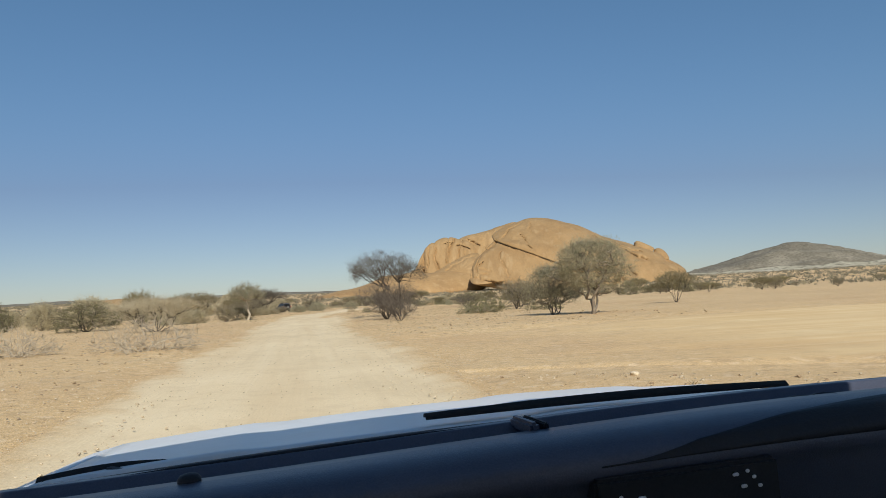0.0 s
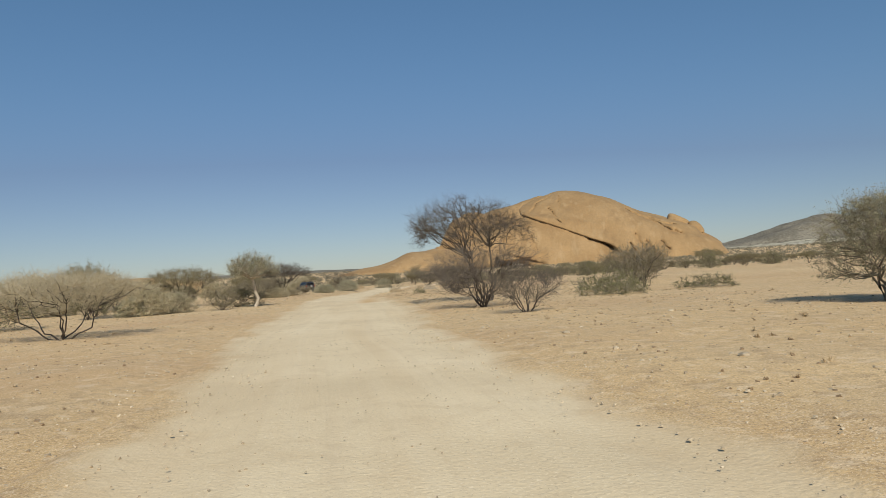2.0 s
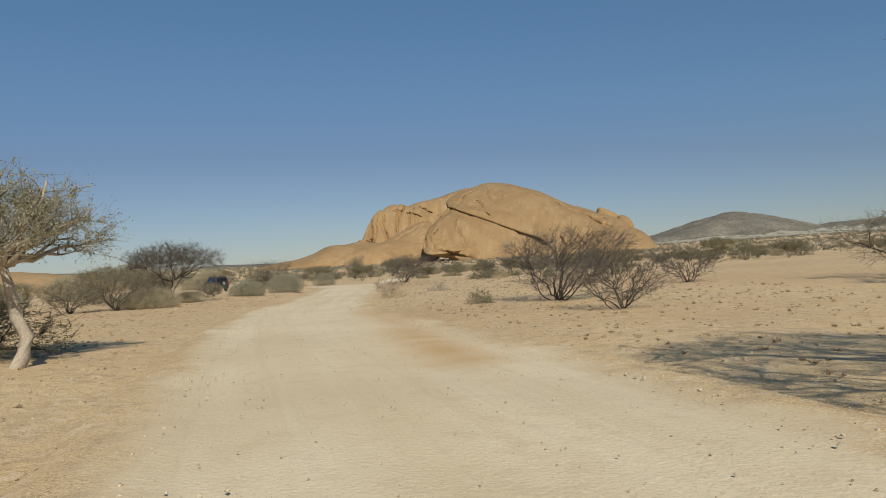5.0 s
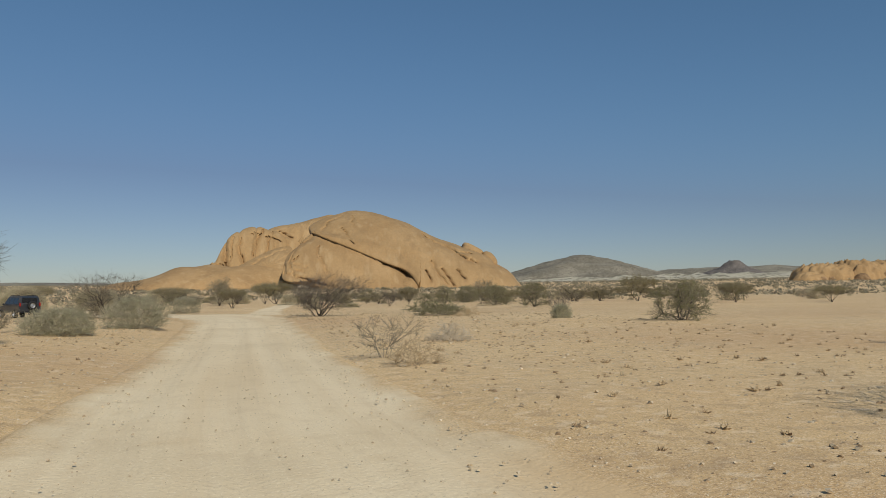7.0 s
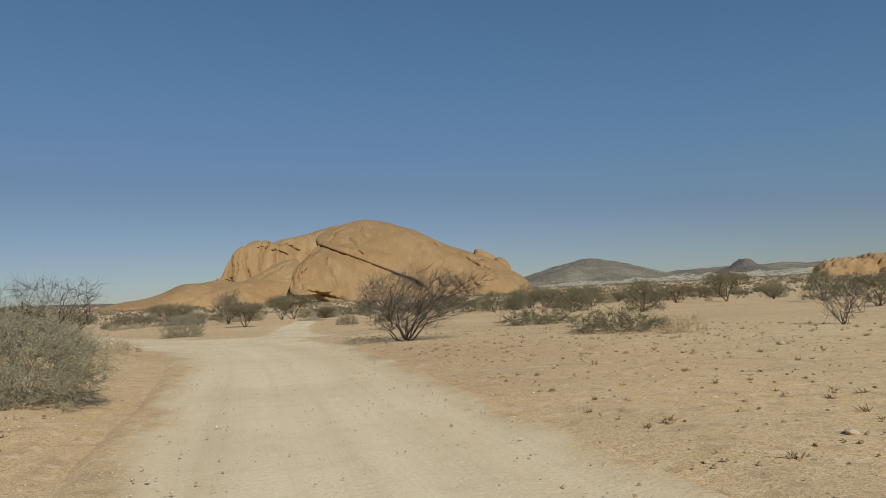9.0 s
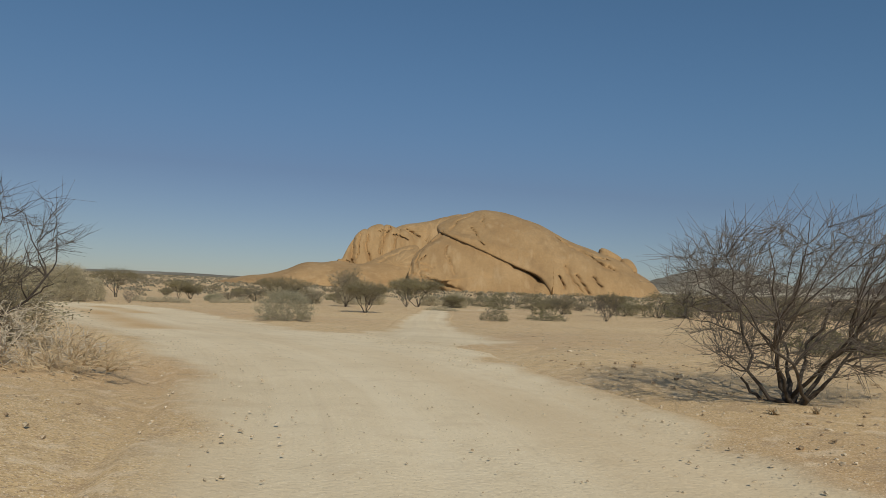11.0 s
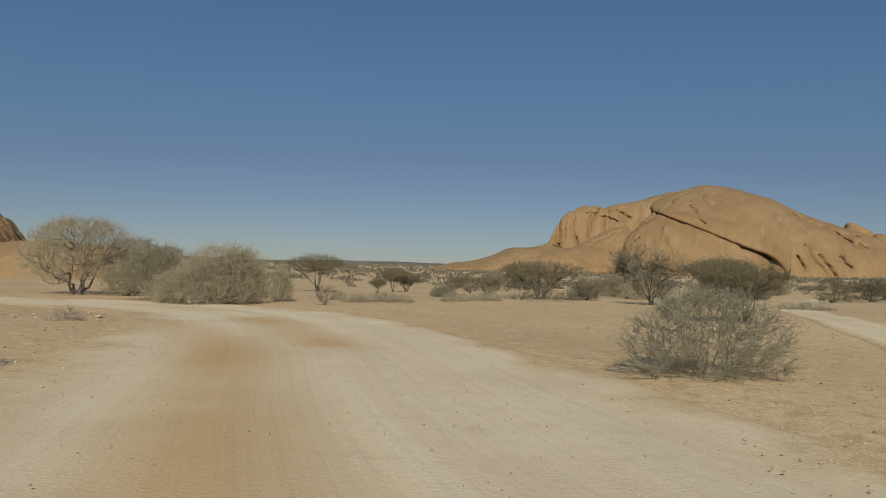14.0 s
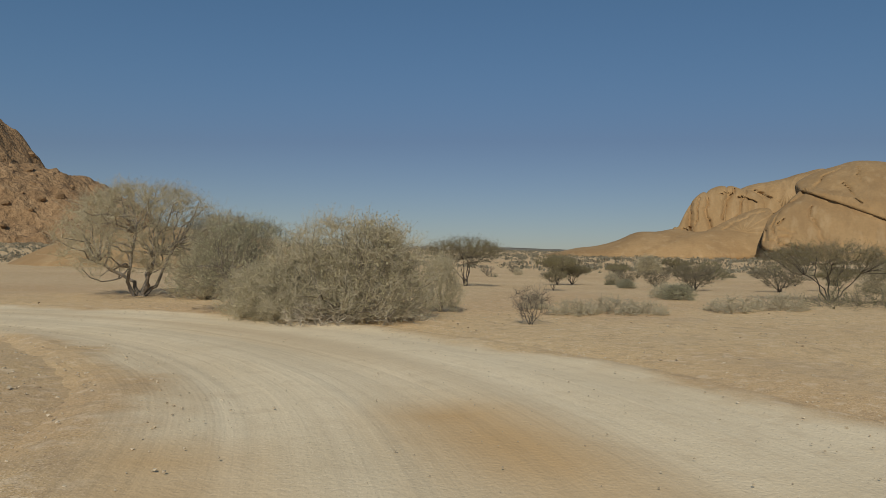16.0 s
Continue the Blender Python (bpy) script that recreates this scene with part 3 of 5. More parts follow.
for i, (prof, yy) in enumerate((
        ([(97, 23), (101, 28), (106, 24), (114, 15), (119, 4), (111, -1), (104, 6)], 833),
        ([(112, 24), (117, 29), (126, 21), (131, 11), (129, 1), (122, 0)], 836),
        ([(126, 34), (131, 38), (142, 28), (145, 14), (138, 10), (131, 20)], 842),
        ([(140, 20), (148, 24), (159, 18), (166, 9), (150, 2), (142, 7)], 846))):
    lobe("rib", dome, prof, yy, 13, 14, 0.5, 2.2, 0.5, 40 + i, rings=24, around=64)

# ---- hills ----
def cells(x, y, size, seed):
    """Uneven blocks: a height of its own for each cell, with a sunk joint round it."""
    r = np.random.default_rng(seed).random((3, 64, 64))
    u, v = x / size, y / size
    iu, iv = np.floor(u).astype(int), np.floor(v).astype(int)
    first, second, high = np.full(x.shape, 9.0), np.full(x.shape, 9.0), np.zeros(x.shape)
    for a in (-1, 0, 1):
        for b in (-1, 0, 1):
            ku, kv = (iu + a) % 64, (iv + b) % 64
            d = np.hypot(iu + a + r[0, ku, kv] - u, iv + b + r[1, ku, kv] - v)
            near = d < first
            second = np.where(near, first, np.minimum(second, d))
            high = np.where(near, r[2, ku, kv], high)
            first = np.minimum(first, d)
    return high - 0.5 - 0.7 * np.exp(-((second - first) / 0.12) ** 2)


def mound(name, parent, cx, cy, rx, ry, high, material, steep=2.0, rough=0.08, scale=60.0, seed=0, n=72, base=-3.0, label="", follow=False, cap=9.0, blocks=0):
    """A hill or low rock: a bump over an ellipse, with gullies and swells."""
    u, v = np.meshgrid(np.linspace(-1.25, 1.25, n), np.linspace(-1.25, 1.25, n))
    x, y = cx + u * rx, cy + v * ry
    r = np.hypot(u, v) * (1 + 0.10 * fbm(x, y, scale * 2.5, seed))
    z = high * np.minimum(np.clip(1 - r**steep, -0.4, 1), cap)
    z = z + high * rough * fbm(x, y, scale, seed + 1) * np.clip(1.3 - r, 0, 1) + base
    if blocks:
        z = z + blocks * cells(x, y, 5 * blocks, seed)
    z = z + (relief(x, y) - 6 * step(0.75, 1.2, r) if follow else ground_height(np.full_like(x, cx), np.full_like(y, cy), False))
    me = sheet(np.stack([x, y, z], -1).reshape(-1, 3), grid_faces(n, n), name, material)
    ob = new(name, me)
    if parent:
        ob.parent = parent
    return tagged(ob, label)


tagged(mound("grey_hill", None, 1067, 2895, 400, 380, 108, HILL, 1.2, 0.05, 160, 51, follow=True), "low grey stony hill beyond the plain", "hill", kind="structure")
tagged(mound("ridge_hill", None, 1850, 2900, 1000, 300, 52, HILL, 1.5, 0.10, 200, 55, follow=True), "long low grey ridge on the horizon", "hill", kind="structure")
tagged(mound("pale_plain", None, 1500, 2150, 1250, 330, 18, PALE, 1.6, 0.45, 130, 57, follow=True), "pale stony rise in front of the far hills", "plain", kind="structure")
tagged(mound("cone_hill", None, 1577, 2636, 190, 190, 112, BASALT, 0.40, 0.025, 60, 59, n=110, follow=True, cap=0.62), "dark blunt cone hill on the horizon", "hill", kind="structure")
tagged(mound("far_hill", None, -1500, 2500, 520, 300, 14, HILL, 1.6, 0.10, 200, 61, follow=True), "low hazy hill on the far horizon", "hill", kind="structure")
tagged(mound("far_hill", None, -1050, 3000, 650, 300, 14, HILL, 1.6, 0.10, 200, 63, follow=True), "low hazy hill on the far horizon", "hill", kind="structure")

outcrop = tagged(new("rock_outcrop"), "low tan granite outcrop with dark hollows", "rock")
for i, (x, y, a, b, h) in enumerate(((569, 851, 42, 35, 19), (602, 844, 35, 32, 22), (650, 851, 54, 42, 21), (535, 832, 21, 16, 10), (708, 857, 64, 48, 27))):
    mound("boulder", outcrop, x, y, a, b, h, ROCK, 5.0, 0.22, 15, 70 + i, n=64, base=-2)
for i, (x, y, a, b, h) in enumerate(((558, 825, 8, 6, 6), (588, 816, 10, 8, 8), (542, 820, 6, 6, 5), (620, 819, 11, 8, 10))):
    mound("boulder", outcrop, x, y, a, b, h, SCREE, 3.0, 0.08, 6, 80 + i, n=24, base=-0.5)

mountain = tagged(new("boulder_hill"), "steep red-brown granite hill covered in boulders", "hill")
mound("peak", mountain, -1226, 944, 265, 265, 325, SCREE, 1.0, 0.02, 90, 90, n=150, base=-22, blocks=5.0)
mound("skirt", mountain, -930, 844, 215, 215, 114, SCREE, 2.6, 0.05, 70, 92, n=220, base=-18, blocks=3.2)
smooth_rock = tagged(new("low_dome"), "smooth low sand-coloured granite hump", "rock")
mound("hump", smooth_rock, -157.6, 297, 38, 26, 10.0, ROCK, 2.0, 0.03, 30, 95, n=60, base=-2.0)
mound("hump", smooth_rock, -143, 301, 30, 22, 8.2, ROCK, 2.0, 0.03, 30, 97, n=60, base=-2.0)


def stone_mesh(name, seed, material, flat=0.75):
    bm = bmesh.new()
    bmesh.ops.create_icosphere(bm, subdivisions=2, radius=1.0)
    r = random.Random(seed)
    off = Vector((r.uniform(-9, 9), r.uniform(-9, 9), r.uniform(-9, 9)))
    for v in bm.verts:
        v.co *= 1 + 0.42 * noise.noise(v.co * 0.9 + off) + 0.15 * noise.noise(v.co * 2.3 + off)
        v.co.z *= flat
    me = bpy.data.meshes.new(name)
    bm.to_mesh(me)
    bm.free()
    me.materials.append(material)
    return me


rng = np.random.RandomState(7)
blocks = [stone_mesh("boulder", 100 + i, SCREE) for i in range(6)]
for i in range(300):
    a = rng.uniform(-2.4, 0.9)
    r = rng.uniform(0.15, 1.05)
    cx, cy, rx, ry, high, steep = ((-930, 844, 215, 215, 114, 2.6), (-1226, 944, 265, 265, 325, 1.0))[i % 5 == 0]
    x, y = cx + rx * r * math.cos(a), cy + ry * r * math.sin(a)
    z = high * (1 - r**steep) - 20 + float(ground_height(cx, cy, False))
    ob = part("boulder", blocks[i % 6], mountain)
    s = rng.uniform(1.6, 4.2) * (1.8 if rng.rand() < 0.2 else 1)
    ob.matrix_basis = pose(x, y, max(z, float(ground_height(x, y))), rng.uniform(-40, 40), rng.uniform(-40, 40), rng.uniform(0, 360)) @ Matrix.Diagonal((s * rng.uniform(0.8, 1.4), s, s * rng.uniform(0.7, 1.1), 1))


# ---- plants ----
def unit(v):
    return v / np.maximum(np.linalg.norm(v, axis=-1, keepdims=True), 1e-6)


def crown(r, shape, n):
    """n places in a crown of the given shape, one metre high and one in radius."""
    a, q, h = r.uniform(0, 2 * math.pi, n), np.sqrt(r.rand(n)), r.rand(n)
    lump = 1 + 0.16 * np.sin(3 * a + r.uniform(0, 6)) + 0.10 * np.sin(5 * a + r.uniform(0, 6))
    if shape == "umbrella":
        top = (1 - 0.22 * q**2) * (1 + 0.06 * np.sin(4 * a + 7 * q + r.uniform(0, 6)))
        z = top - 0.36 * h * (1.1 - 0.5 * q)
    elif shape == "fan":
        z = (0.22 + 0.42 * q) + (0.76 - 0.58 * q**1.5) * h**0.6
        q = q * 1.02
    elif shape == "dome":
        z = 0.22 + 0.78 * h**0.75
        q = q**0.7 * np.sqrt(np.clip(1 - ((z - 0.45) / 0.58) ** 2, 0.04, 1))
    elif shape == "round":
        z = 0.36 + 0.64 * h**0.8
        q = q**0.65 * np.sqrt(np.clip(1 - ((z - 0.66) / 0.37) ** 2, 0.05, 1)) * (1 + 0.1 * np.sin(9 * z + 4 * a))
    elif shape == "vase":
        z = 0.16 + 0.84 * h**0.8
        q = q**0.75 * np.minimum(1, (0.34 + 0.95 * ((z - 0.1) / 0.9)) * np.sqrt(np.clip(1.25 - z * 0.75, 0.1, 1)) * 1.15)
        z = z * (1 - 0.18 * q**2)
    elif shape == "ball":
        z = 0.05 + 0.95 * h
        q = q**0.7 * np.sqrt(np.clip(1 - (z - 0.35) ** 2 / 0.46, 0.05, 1))
    elif shape == "mat":
        z, q = (0.1 + 0.9 * h) * np.sqrt(np.clip(1 - q**2, 0.06, 1)), q
    else:
        c = r.normal(size=(9, 3)) * np.array([0.48, 0.48, 0.13]) + np.array([0, 0, 0.72])
        p = c[r.randint(0, 9, n)] + unit(r.normal(size=(n, 3))) * (0.34 * r.rand(n) ** 0.4)[:, None] * np.array([1, 1, 0.72])
        p[:, 2] = np.clip(p[:, 2], 0.3, 1.02)
        return p
    return np.stack([np.cos(a) * q * lump, np.sin(a) * q * lump, z], -1)


def reach(r, lines, goals, k, wander, bend):
    """Shoots from the handiest places on the given lines to each goal. Returns points and where each one sprang from."""
    from_pts = lines[:, 1:].reshape(-1, 3)
    best = np.empty(len(goals), int)
    for i in range(0, len(goals), 400):
        g = goals[i : i + 400, None]
        cost = np.linalg.norm((g - from_pts[None]) * np.array([1, 1, 0.8]), axis=-1)
        cost = cost + 1.2 * np.maximum(0, from_pts[None, :, 2] - g[..., 2] + 0.02) + 0.5 * np.maximum(0, np.hypot(from_pts[None, :, 0], from_pts[None, :, 1]) - np.hypot(g[..., 0], g[..., 1]))
        best[i : i + 400] = cost.argmin(1)
    return arc(r, from_pts[best], goals, k, wander, bend)


def arc(r, a, b, k, wander, bend):
    t = np.linspace(0, 1, k)[None, :, None]
    size = np.linalg.norm(b - a, axis=-1, keepdims=True)
    mid = (a + b) / 2 + wander * size * r.normal(size=a.shape) + bend * size * np.array([0, 0, 1])
    pts = a[:, None] * (1 - t) ** 2 + 2 * mid[:, None] * t * (1 - t) + b[:, None] * t**2
    shake = r.normal(size=pts.shape) * (wander * 0.22 * size)[:, None]
    shake[:, 0] = 0
    return pts + shake


def tubes(sets, sides):
    """Verts and faces of tapered tubes along shoots; each set holds points, its first and its last radius."""
    V, F, base = [], [], 0
    for pts, thick, thin in sets:
        n, k = pts.shape[:2]
        d = unit(np.gradient(pts, axis=1))
        a = unit(np.cross(d, np.array([0.31, 0.2, 0.93])))
        b = np.cross(d, a)
        ring = np.arange(sides) * 2 * math.pi / sides
        rad = np.linspace(thick, thin, k)
        v = pts[:, :, None] + rad[None, :, None, None] * (a[:, :, None] * np.cos(ring)[None, None, :, None] + b[:, :, None] * np.sin(ring)[None, None, :, None])
        f = grid_faces(k, sides, True)
        F.append((f[None] + (np.arange(n) * k * sides)[:, None, None] + base).reshape(-1, 4))
        V.append(v.reshape(-1, 3))
        base += n * k * sides
    return np.vstack(V), np.vstack(F)


def leaves(r, tips, count, size, spread):
    """Small leaves strewn about the tips."""
    c = tips[r.randint(0, len(tips), count)] + spread * r.normal(size=(count, 3))
    a = unit(r.normal(size=(count, 3))) * size * r.uniform(0.5, 1.3, (count, 1))
    b = unit(np.cross(a, r.normal(size=(count, 3)))) * np.linalg.norm(a, axis=1, keepdims=True) * 0.5
    v = np.stack([c - a, c + b, c + a, c - b], 1).reshape(-1, 3)
    return v, np.arange(count * 4).reshape(-1, 4)


def twigs(r, parents, n, size, loose, rise):
    """n short straight twigs along each shoot, leaning outward and forward."""
    m, k = parents.shape[:2]
    of = np.repeat(np.arange(m), n)
    f = np.clip(r.uniform(0.15, 1.0, m * n) * (k - 1), 0, k - 1.001)
    i = f.astype(int)
    a, b = parents[of, i], parents[of, i + 1]
    p = a + (b - a) * (f - i)[:, None]
    d = unit(unit(b - a) + loose * r.normal(size=p.shape) + 0.25 * unit(p * np.array([1, 1, 0.3]) + 1e-4) + np.array([0, 0, rise]))
    return np.stack([p, p + d * (size * r.uniform(0.4, 1.5, (len(p), 1)))], 1)


def plant(name, label, category, seed, shape, h, w, stems, counts, wood, twigwood, thick, twig, twig_len=0.16, leaf=None, leaf_count=0, leaf_size=0.02, wander=0.11, bend=0.0, trunk="", rise=0.15, inner=0.55, rich=2, lean=(0, 0), loose=0.6, per=3):
    """A woody plant: stems to the inner crown, limbs, branches and shoots to places in it, straight twigs along these, and leaves."""
    r = np.random.RandomState(seed)
    few, stout, leafy, broad = ((0.05, 3.6, 0.05, 3.0), (0.16, 1.9, 0.28, 1.9), (0.5, 1.1, 0.6, 1.22))[rich]
    counts = [max(10, int(n * f)) for n, f in zip(counts, (few**0.4, few**0.7, few))]
    twig, twig_len = twig * stout, twig_len * stout**0.4
    size = np.array([w / 2, w / 2, h])
    foot = r.normal(size=(stems, 3)) * np.array([thick * 1.3, thick * 1.3, 0])
    foot[:, 2] = -0.08
    goal = crown(r, shape, stems * 6)[r.permutation(stems * 6)[:stems]] * np.array([inner, inner, inner + 0.08])
    a = np.arange(stems) * 2 * math.pi / stems + r.uniform(-0.4, 0.4, stems)
    q = np.maximum(np.hypot(goal[:, 0], goal[:, 1]), 0.16 if stems > 1 else 0.0)
    goal[:, 0], goal[:, 1] = q * np.cos(a), q * np.sin(a)
    lines = [arc(r, foot, goal * size, 8, wander, bend - 0.05)]
    pool = lines[0][:, 2:].reshape(len(lines[0]), -1, 3)
    for n, k in zip(counts, (6, 5, 4)):
        lines.append(reach(r, pool, crown(r, shape, n) * size, k, wander, bend))
        pool = np.concatenate([x[:, -3:] for x in lines]) if len(lines) < 3 else np.concatenate([x[:, -3:] for x in lines[1:]])
    fine = np.concatenate([twigs(r, lines[3], per, twig_len, loose, rise), twigs(r, lines[2], per + 1, twig_len, loose, rise)])
    for x in (*lines, fine):
        up = (np.clip(x[..., 2], 0, None) / h) ** 1.3
        x[..., 0] += lean[0] * up
        x[..., 1] += lean[1] * up
    body = tagged(new(name), label, category)
    stem = trunk or "stem"
    if rich > 1:
        for one in lines[0]:
            v, f = tubes([(one[None], thick, thick * 0.5)], 7)
            part(stem, sheet(v, f, name + "_" + stem, wood), body)
        v, f = tubes([(lines[1], thick * 0.42, max(thick * 0.14, twig))], 5)
        tagged(part("branchwork", sheet(v, f, name + "_branchwork", wood), body), kind="stuff")
    else:
        v, f = tubes([(lines[0], thick, thick * 0.5), (lines[1], max(thick * 0.42, twig), max(thick * 0.14, twig))], 5)
        tagged(part(stem, sheet(v, f, name + "_" + stem, wood), body), kind="stuff")
    v, f = tubes([(lines[2], max(thick * 0.15, twig * 1.5), twig * 1.1), (lines[3], twig * 1.2, twig * 0.8), (fine, twig * 0.8, twig * 0.4)], 3)
    tagged(part("brush", sheet(v, f, name + "_brush", twigwood), body), kind="stuff")
    if leaf_count:
        leaf_size = leaf_size * broad
        v, f = leaves(r, np.concatenate([fine.reshape(-1, 3), lines[3][:, 1:].reshape(-1, 3)]), int(leaf_count * leafy), leaf_size, leaf_size * 1.6)
        tagged(part("foliage", sheet(v, f, name + "_foliage", leaf, False), body), kind="stuff")
    return body


def kind_dry(seed, h, w, rich=1, lean=(0, 0)):
    return plant("thorn_bush", "leafless grey-brown thorn bush on orange sand", "bush", seed, "vase", h, w, 9, (50, 220, 700), BARK, DARKTWIG, 0.009 * h + 0.010, 0.0042, 0.22 * h**0.6, wander=0.10, loose=0.42, bend=-0.05, rich=rich, lean=lean)


def kind_drd(seed, h, w, rich=1, lean=(0, 0)):
    return plant("thorn_bush", "dense leafless dark thorn bush with many ascending stems", "bush", seed, "vase", h, w, 13, (95, 520, 2100), BARK, DARKTWIG, 0.009 * h + 0.011, 0.0040, 0.22 * h**0.6, wander=0.10, loose=0.42, bend=-0.05, rich=rich, lean=lean)


def kind_dea(seed, h, w, rich=1, lean=(0, 0)):
    return plant("dead_bush", "bleached dead bush with tangled pale branches", "bush", seed, "mat", h, w, 13, (80, 230, 420), DEADWOOD, DEADWOOD, 0.012 * h + 0.014, 0.0062, 0.2 * h**0.6, wander=0.27, loose=0.8, per=2, rich=rich, lean=lean)


def kind_umb(seed, h, w, rich=1, lean=(0, 0)):
    return plant("umbrella_thorn", "flat-topped brown umbrella thorn with dense fine twigs", "tree", seed, "fan", h, w, 6, (70, 420, 1700), BARK, TWIG, 0.010 * h + 0.008, 0.0045, 0.15 * h**0.6, BROWNLEAF, 46000, 0.021, wander=0.10, rich=rich, lean=lean)


def kind_umg(seed, h, w, rich=1, lean=(0, 0)):
    return plant("grey_umbrella_thorn", "broad grey umbrella thorn with pale tangled twigs", "tree", seed, "fan", h, w, 7, (90, 560, 2600), BARK, DUSTWOOD, 0.010 * h + 0.010, 0.0048, 0.2 * h**0.6, DUSTLEAF, 18000, 0.015, wander=0.13, rich=rich, lean=lean)


def kind_uma(seed, h, w, rich=1, lean=(0, 0)):
    return plant("umbrella_tree", "tall bare umbrella thorn tree with a flat spreading crown", "tree", seed, "umbrella", h, w, 3, (54, 700, 3400), BARK, DARKTWIG, 0.0135 * h, 0.0045, 0.15 * h**0.5, TWIGLEAF, 16000, 0.013, wander=0.15, inner=0.5, trunk="trunk", rich=rich, lean=lean)


def kind_brn(seed, h, w, rich=1, lean=(0, 0)):
    return plant("brown_bush", "dense brown thorny bush with sparse dry foliage", "bush", seed, "vase", h, w, 10, (60, 300, 1100), BARK, TWIG, 0.010 * h + 0.008, 0.0048, 0.18 * h**0.6, BROWNLEAF, 9000, 0.017, bend=-0.04, rich=rich, lean=lean)


def kind_dns(seed, h, w, rich=1, lean=(0, 0)):
    return plant("grey_bush", "dense dusty grey bush of tangled pale twigs", "bush", seed, "ball", h, w, 14, (120, 520, 1900), TWIG, DUSTWOOD, 0.009 * h + 0.008, 0.0052, 0.24 * h**0.5, DUSTLEAF, 44000, 0.019, wander=0.16, rich=rich, lean=lean)


def kind_grn(seed, h, w, rich=1, lean=(0, 0)):
    return plant("green_shrub", "low olive-green shrub growing on the sand", "shrub", seed, "mat", h, w, 14, (60, 240, 700), TWIG, TWIG, 0.012, 0.0042, 0.16 * h**0.5, OLIVE, 16000, 0.014, rich=rich, lean=lean)


def kind_olv(seed, h, w, rich=1, lean=(0, 0)):
    return plant("olive_bush", "dense olive-green bush on the plain", "bush", seed, "ball", h, w, 11, (90, 380, 1200), BARK, TWIG, 0.009 * h + 0.008, 0.0048, 0.2 * h**0.5, OLIVE, 24000, 0.018, wander=0.14, rich=rich, lean=lean)


def kind_thk(seed, h, w, rich=1, lean=(0, 0)):
    return plant("thicket_tree", "low leaning thorn tree with a tangled olive-brown crown", "tree", seed, "dome", h, w, 6, (90, 460, 1700), TANBARK, TWIG, 0.013 * h + 0.01, 0.0045, 0.2 * h**0.5, LEAF, 60000, 0.018, wander=0.18, trunk="trunk", inner=0.5, rich=rich, lean=lean)


def kind_sap(seed, h, w, rich=1, lean=(0, 0)):
    return plant("thorn_sapling", "sparse young thorn bush with a few bare shoots", "bush", seed, "vase", h, w, 7, (26, 70, 160), TWIG, TWIG, 0.012, 0.0042, 0.2, wander=0.08, loose=0.5, rich=rich, lean=lean)


def kind_low(seed, h, w, rich=1, lean=(0, 0)):
    return plant("low_shrub", "low dry grey shrub of fine upright twigs", "shrub", seed, "mat", h, w, 20, (80, 300, 900), DUSTWOOD, DUSTWOOD, 0.007, 0.0048, 0.2, DUSTLEAF, 5000, 0.016, wander=0.08, rich=rich, lean=lean)


def kind_gry(seed, h, w, rich=1, lean=(0, 0)):
    return plant("salt_bush", "rounded grey-green leafy bush beside the road", "bush", seed, "ball", h, w, 16, (100, 460, 1700), TWIG, GREYTWIG, 0.013, 0.0042, 0.2 * h**0.5, LEAF, 60000, 0.0135, wander=0.13, rich=rich, lean=lean)


def kind_tre(seed, h, w, rich=1, lean=(0, 0)):
    return plant("thorn_tree", "spreading thorn tree with pale forked trunk and sparse leaves", "tree", seed, "round", h, w, 3, (80, 600, 2600), TANBARK, TWIG, 0.024 * h, 0.0045, 0.22 * h**0.4, LEAF, 110000, 0.019, wander=0.17, trunk="trunk", inner=0.6, rich=rich, lean=lean)


def kind_big(seed, h, w, rich=1, lean=(0, 0)):
    return plant("dusty_tree", "broad dusty grey-brown thorn tree with forked trunks", "tree", seed, "dome", h, w, 5, (120, 700, 3200), TANBARK, DUSTWOOD, 0.020 * h, 0.0055, 0.24 * h**0.4, DUSTLEAF, 110000, 0.021, wander=0.17, trunk="trunk", inner=0.5, rich=rich, lean=lean)


def kind_pal(seed, h, w, rich=1, lean=(0, 0)):
    return plant("shepherd_tree", "small tree with pale cream trunk and grey-green crown", "tree", seed, "umbrella", h, w, 1, (50, 340, 1300), PALEBARK, TWIG, 0.040 * h, 0.005, 0.18 * h**0.4, LEAF, 36000, 0.022, wander=0.15, trunk="trunk", inner=0.5, rich=rich, lean=lean)


def kind_tal(seed, h, w, rich=1, lean=(0, 0)):
    return plant("slender_tree", "slender dark thorn tree with thin green crown", "tree", seed, "clumps", h, w, 2, (45, 260, 900), BARK, TWIG, 0.016 * h, 0.0055, 0.2 * h**0.4, OLIVE, 9000, 0.022, wander=0.15, trunk="trunk", inner=0.6, rich=rich, lean=lean)


def kind_tuf(seed, h, w, rich=1, lean=(0, 0)):
    return plant("dry_tuft", "low tangle of dry straw-coloured grass and stalks", "grass tuft", seed, "mat", h, w, 30, (60, 180, 420), STRAW, STRAW, 0.004, 0.0028, 0.14, wander=0.2, rich=rich, lean=lean)


